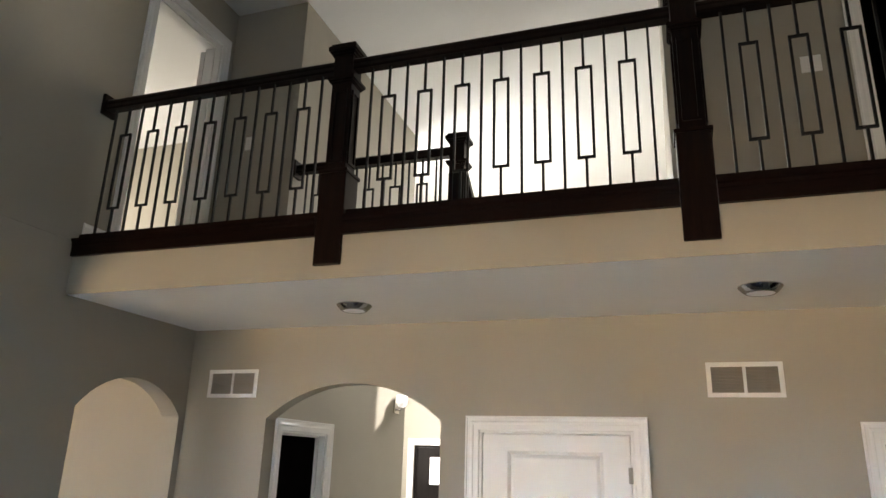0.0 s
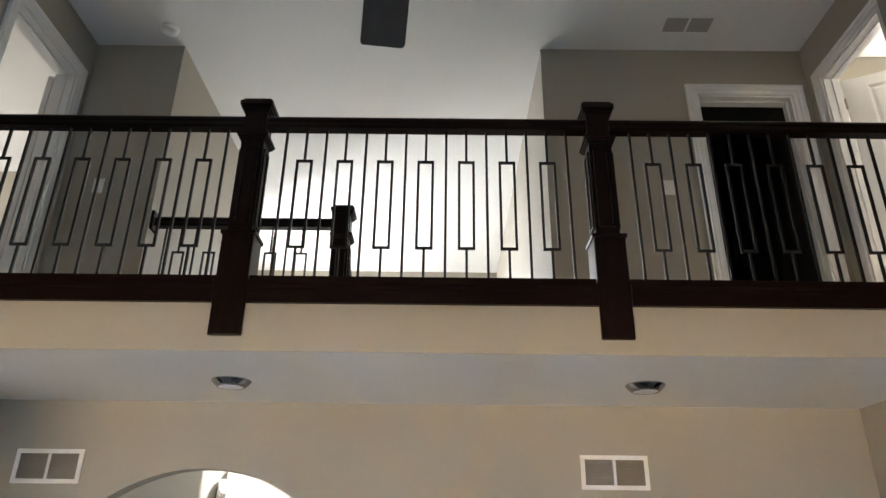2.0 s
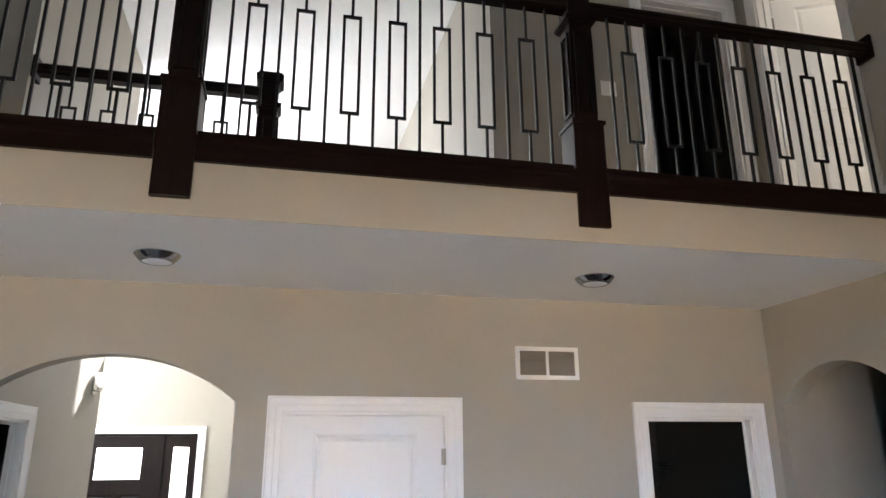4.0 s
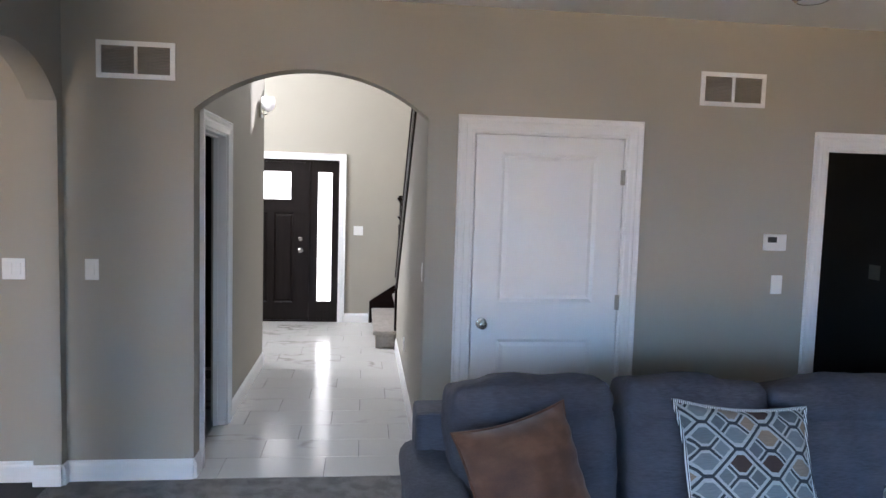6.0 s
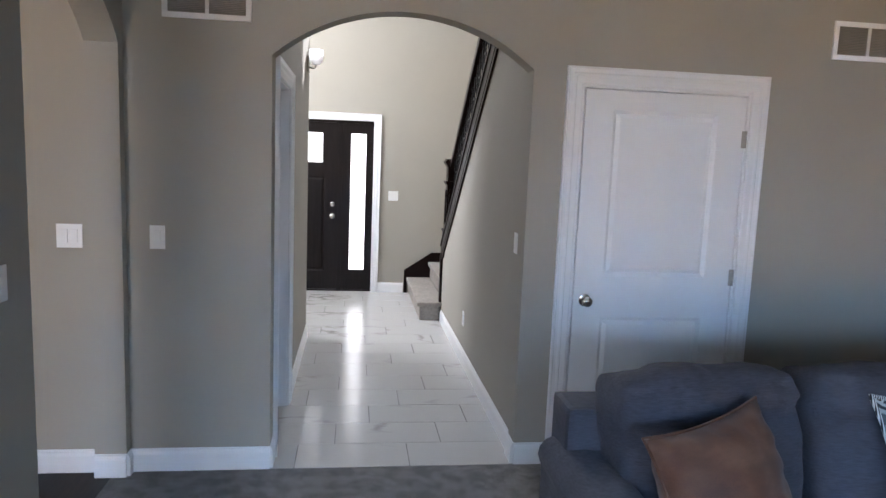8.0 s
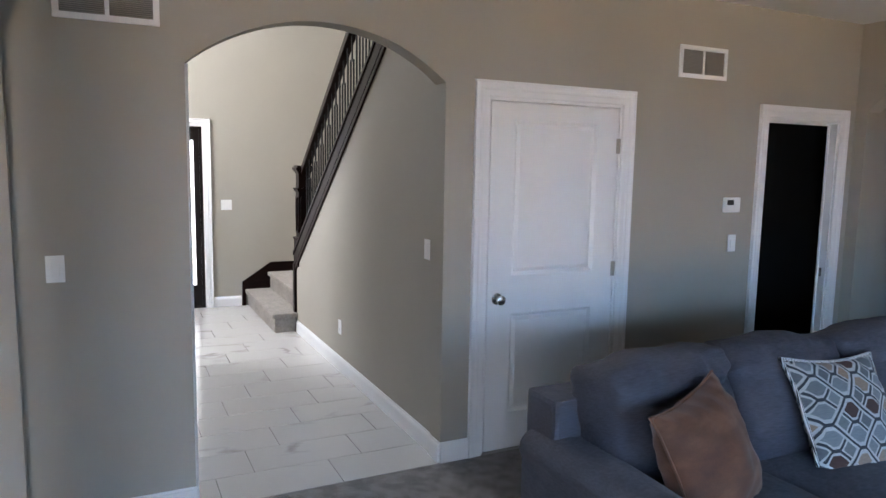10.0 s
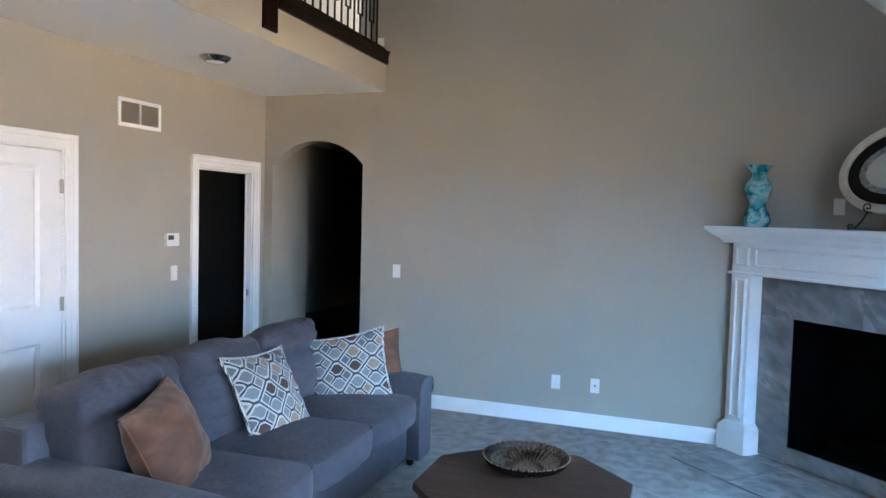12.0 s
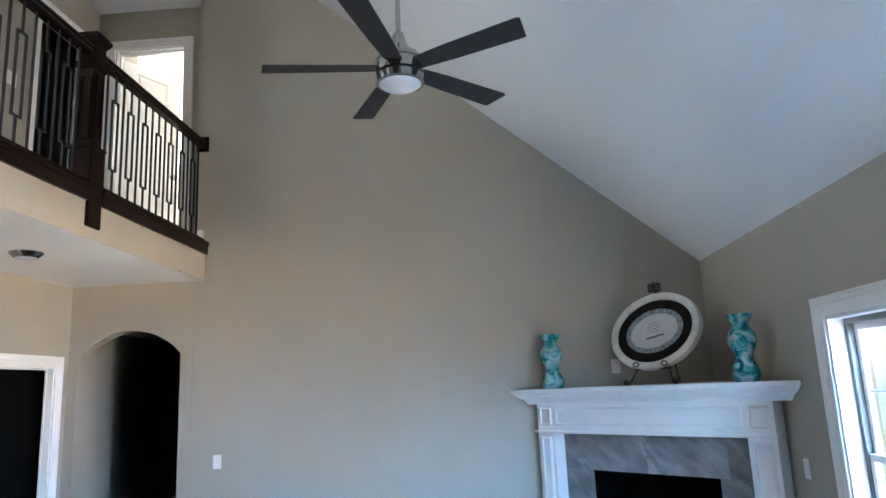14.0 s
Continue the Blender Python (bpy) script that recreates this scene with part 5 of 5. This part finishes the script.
# ---- things on the mantel ----
TEAL, n_, l_, b_ = material("teal_swirled_glaze", 0.08)
co_ = n_.new("ShaderNodeTexCoord").outputs["Object"]
dist_ = n_.new("ShaderNodeTexNoise")
dist_.inputs["Scale"].default_value, dist_.inputs["Distortion"].default_value = 11.0, 0.9
l_.new(co_, dist_.inputs["Vector"])
l_.new(ramp(n_, l_, dist_.outputs[0], [(0.30, (0.004, 0.055, 0.065)), (0.41, (0.012, 0.20, 0.225)), (0.49, (0.07, 0.36, 0.38)), (0.55, (0.20, 0.44, 0.47)), (0.61, (0.36, 0.52, 0.55)), (0.70, (0.10, 0.36, 0.39))]), b_.inputs["Base Color"])
b_.inputs["Coat Weight"].default_value = 0.6
CREAM = plain("distressed_cream_paint", (0.55, 0.53, 0.47), 0.6, vary=0.1, scale=14)
DARKMAT = plain("dark_brown_mat", (0.010, 0.008, 0.007), 0.6, vary=0.2, scale=10)
DARKMAT.node_tree.nodes["Principled BSDF"].inputs["Specular IOR Level"].default_value = 0.1
MOTTLE = plain("mottled_blue_grey_border", (0.20, 0.24, 0.25), 0.6, vary=0.55, scale=45)
PAPER = plain("pale_grey_print", (0.50, 0.50, 0.49), 0.7, vary=0.04, scale=12)
INK = plain("grey_ink", (0.09, 0.09, 0.09), 0.8, vary=0.1)
FPM = pose(-0.5225, -0.152, 1.660, 0, 0, -134.3)


def vase(x, y, h, label, turn):
    v = thing("vase", FPM @ pose(x, y, 0, 0, 0, turn), label, "vase", "teal vases on the mantel")
    key = [(0.0, 0.060), (0.02, 0.066), (0.10, 0.074), (0.20, 0.066), (0.32, 0.046), (0.40, 0.043), (0.52, 0.064), (0.62, 0.074), (0.70, 0.068), (0.80, 0.046), (0.86, 0.041), (0.94, 0.055), (1.0, 0.070)]
    prof = []
    for i in range(49):
        t = i / 48
        for (a, ra), (b, rb) in zip(key, key[1:]):
            if a <= t <= b:
                f = (t - a) / (b - a)
                f = f * f * (3 - 2 * f)
                prof.append(((ra + (rb - ra) * f) * 1.27, t * h))
                break
    prof += [(0.082, h), (0.045, h * 0.87), (0.0, h * 0.86)]
    part("body", lathe(prof, 40), TEAL, v, smooth=True)


vase(-0.815, 0.14, 0.44, "teal and white swirled hourglass vase on the mantel", 0)
vase(0.775, 0.16, 0.44, "teal and white swirled hourglass vase on the mantel", 130)


def oval_ring(a0, b0, a1, b1, y0, y1, n=72):
    """A flat oval band with some thickness: local x, z; y is depth."""
    bm = bmesh.new()
    ring = lambda a, b, y: [bm.verts.new((a * math.cos(2 * math.pi * i / n), y, b * math.sin(2 * math.pi * i / n))) for i in range(n)]
    loops = [ring(a0, b0, y0), ring(a1, b1, y0), ring(a1, b1, y1), ring(a0, b0, y1)]
    for a, b in zip(loops, loops[1:] + loops[:1]):
        for i in range(n):
            bm.faces.new((a[i], a[(i + 1) % n], b[(i + 1) % n], b[i]))
    return bm


art = thing("oval_plaque", FPM @ pose(0.0, 0.395, 0.402, -12, -10, 0), "oval framed plaque, dark mat and cream rim, on an easel", "plaque")
bm = oval_ring(0.330, 0.236, 0.388, 0.294, -0.020, 0.045)
part("rim", bm, CREAM, art, "distressed cream rim", bevel=0.016)
part("mat", oval_ring(0.250, 0.166, 0.332, 0.238, -0.002, 0.02), DARKMAT, art, "dark brown mat")
part("border", oval_ring(0.208, 0.130, 0.251, 0.167, -0.004, 0.018), MOTTLE, art, "mottled blue-grey border")
part("print", oval_ring(0.002, 0.002, 0.209, 0.131, 0.0, 0.016), PAPER, art, "pale print with writing")
for z, w, h in ((0.062, 0.09, 0.004), (0.040, 0.11, 0.004), (0.018, 0.13, 0.004), (-0.004, 0.10, 0.004), (-0.045, 0.16, 0.013)):
    part("writing", boxes((-w / 2, -0.0012, z - h / 2, w / 2, -0.0002, z + h / 2)), INK, art)
easel = thing("easel", FPM @ pose(0.0, 0.40, 0) @ Matrix.Diagonal((1, 1, 0.945, 1)), "black wrought iron easel with scrolled feet", "easel")
def scroll(cx, y, cz, r, turns, a0, flip=1):
    return [(cx + flip * r * (1 - 0.75 * i / 24) * math.cos(a0 + turns * 2 * math.pi * i / 24), y, cz + r * (1 - 0.75 * i / 24) * math.sin(a0 + turns * 2 * math.pi * i / 24)) for i in range(25)]
for s in (-1, 1):
    part("leg", tube([(s * 0.19, -0.13, 0.006), (s * 0.16, -0.10, 0.06), (s * 0.10, -0.02, 0.25), (s * 0.04, 0.06, 0.60), (s * 0.012, 0.085, 0.76)], 0.0055), IRON, easel, smooth=True)
    part("scroll", tube(scroll(s * 0.205, -0.135, 0.026, 0.022, 1.3, -1.5, s), 0.005), IRON, easel, smooth=True)
    part("holder", tube([(s * 0.115, -0.03, 0.125), (s * 0.115, -0.11, 0.125)] + [(s * 0.115, -0.11 - 0.0, 0.125)] , 0.0055), IRON, easel, smooth=True)
    part("holder_scroll", tube(scroll(s * 0.115, -0.112, 0.160, 0.032, 1.2, -1.57, s), 0.005), IRON, easel, smooth=True)
part("cross_bar", tube([(-0.14, -0.055, 0.125), (0.14, -0.055, 0.125)], 0.006), IRON, easel, smooth=True)
part("back_leg", tube([(0, 0.085, 0.74), (0, 0.20, 0.35), (0, 0.30, 0.006)], 0.0055), IRON, easel, smooth=True)
fin = tube([(0, 0.075, 0.74), (0, 0.06, 0.80), (0, 0.055, 0.83)], 0.010)
for s in (-1, 1):
    tube(scroll(s * 0.035, 0.06, 0.775, 0.026, 1.1, 2.0, s), 0.010, bm=fin)
    tube([(0, 0.06, 0.79), (s * 0.03, 0.06, 0.815), (s * 0.055, 0.06, 0.80)], 0.011, bm=fin)
part("finial", fin, IRON, easel, "black leaf finial", smooth=True)

# ---- windows ----
def double_hung(name, label, place, rz, w, h, depth=0.15):
    """Local x along the wall, -y into the room; origin at the opening's lower left corner."""
    win = tagged(new(name), label, "window", kind="structure")
    win.matrix_world = pose(*place, 0, 0, rz)
    t = 0.018
    part("jamb", boxes((0, 0.0, 0, t, depth, h), (w - t, 0.0, 0, w, depth, h), (t, 0.0, h - t, w - t, depth, h), (t, 0.0, 0, w - t, depth, t)), TRIM, win)
    f = 0.03
    part("window_frame", boxes((t, 0.085, t, t + f, 0.148, h - t), (w - t - f, 0.085, t, w - t, 0.148, h - t), (t + f, 0.085, h - t - f, w - t - f, 0.148, h - t), (t + f, 0.085, t, w - t - f, 0.148, t + f)), VINYL, win, "grey vinyl frame")
    a, b, mid = t + f, w - t - f, h * 0.5
    for lab, z0, z1, y in (("lower", t + f, mid + 0.02, 0.092), ("upper", mid - 0.02, h - t - f, 0.118)):
        s = 0.038
        sash = part("sash", boxes((a, y, z0, a + s, y + 0.025, z1), (b - s, y, z0, b, y + 0.025, z1), (a + s, y, z0, b - s, y + 0.025, z0 + s), (a + s, y, z1 - s, b - s, y + 0.025, z1)), PLASTIC, win, bevel=0.002)
        part("grid_bar", boxes((a + s, y + 0.009, (z0 + z1) / 2 - 0.008, b - s, y + 0.015, (z0 + z1) / 2 + 0.008), ((a + b) / 2 - 0.008, y + 0.009, z0 + s, (a + b) / 2 + 0.008, y + 0.015, z1 - s)), PLASTIC, sash)
        g = part("pane", boxes((a + s, y + 0.016, z0 + s, b - s, y + 0.019, z1 - s)), GLASS, sash, "clear glass")
        g.visible_shadow = False
    part("sash_lock", boxes((w / 2 - 0.03, 0.078, mid + 0.02, w / 2 + 0.03, 0.095, mid + 0.035)), PLASTIC, win, bevel=0.003)
    return win


for i in range(3):
    double_hung("window_%d" % (i + 1), "white trimmed double-hung window full of daylight", (-1.72 - 0.90 * i, YS, 0.52), 180, 0.90, 1.48)
tr = tagged(new("window_trim"), "white moulded casing round the triple window", "trim", kind="structure")
tr.matrix_world = pose(-1.72, YS, 0.52, 0, 0, 180)
casing(tr, 2.70, 1.48, 1.25)
part("sill", boxes((-0.12, -0.05, -0.03, 2.82, 0.0, -0.002)), TRIM, tr, bevel=0.004)
part("apron", boxes((-0.10, -0.018, -0.12, 2.80, -0.001, -0.031)), TRIM, tr)


def fixed_window(name, place, rz, w, h, label):
    win = tagged(new(name), label, "window", kind="structure")
    win.matrix_world = pose(*place, 0, 0, rz)
    part("window_frame", boxes((0, 0.02, 0, 0.05, 0.09, h), (w - 0.05, 0.02, 0, w, 0.09, h), (0.05, 0.02, 0, w - 0.05, 0.09, 0.05), (0.05, 0.02, h - 0.05, w - 0.05, 0.09, h), (w / 2 - 0.02, 0.02, 0.05, w / 2 + 0.02, 0.09, h - 0.05)), TRIM, win)


# Openings out of view, assumed to give the kitchen and upper rooms daylight.
fixed_window("window_4", (-5.40, YS - 0.10, 0.02), 180, 2.20, 2.10, "unseen white framed glass door to the garden, assumed for its daylight")
fixed_window("window_5", (-8.48, 4.7, 3.65), 90, 1.4, 1.3, "unseen white framed bedroom window, assumed for the room's light")
# Pane added as a blocker, so outside lamps don't leak through the bedroom.
part("pane", boxes((0.05, 0.070, 0.05, 1.35, 0.076, 1.25)), OPAL, bpy.data.objects["window_5"], "unseen opal pane, added to keep outdoor lamp light out")
fixed_window("window_6", (5.4, 5.7, 3.65), -90, 1.4, 1.1, "unseen white framed study window, assumed for the room's light")

# added glowing sheet, stands in for the overexposed outdoors behind the entrance glass
bm = bmesh.new()
box(bm, -12, 11.6, -0.2, 4, 11.65, 4.0)
GLOW, gn, gl, gb = material("outdoor_glow", 1.0)
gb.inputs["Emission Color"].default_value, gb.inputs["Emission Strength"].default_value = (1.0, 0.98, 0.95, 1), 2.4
structure("backdrop", bm, GLOW, "glowing sheet standing in for overexposed outdoors past the entrance", "backdrop")
fixed_window("window_7", (-5.70, 7.5, 1.5), 90, 1.2, 3.2, "tall white framed foyer window")
# Emissive plane added so the garden window looks out on plain white.
GARDEN_GLOW, hn, hl, hb = material("garden_glow", 1.0)
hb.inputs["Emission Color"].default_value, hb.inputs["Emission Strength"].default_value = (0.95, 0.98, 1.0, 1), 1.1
structure("backdrop_garden", boxes((-30, -14.05, -0.2, 15, -14.0, 9.0)), GARDEN_GLOW, "glowing sheet that whitens the view from the garden window", "backdrop")

# ---- hall floor tiles ----
hall_floor = bpy.data.objects["floor_hall"]
TW, TD = 0.61, 0.305
tm = mesh_only("tile", boxes((-TW / 2 + 0.002, -TD / 2 + 0.002, 0, TW / 2 - 0.002, TD / 2 - 0.002, 0.009)), TILE, 0.001)
for j in range(16):
    y = 4.55 + TD * (j + 0.5)
    lo_x, hi_x = (-4.50, -2.98) if y < 7.2 else (-5.8, -3.0)
    off = (j % 3) * TW / 3
    for i in range(-10, 0):
        x = i * TW + off - 0.30
        if lo_x - TW / 2 < x < hi_x + TW / 2:
            share("tile", tm, hall_floor, pose(x, y, -0.008))
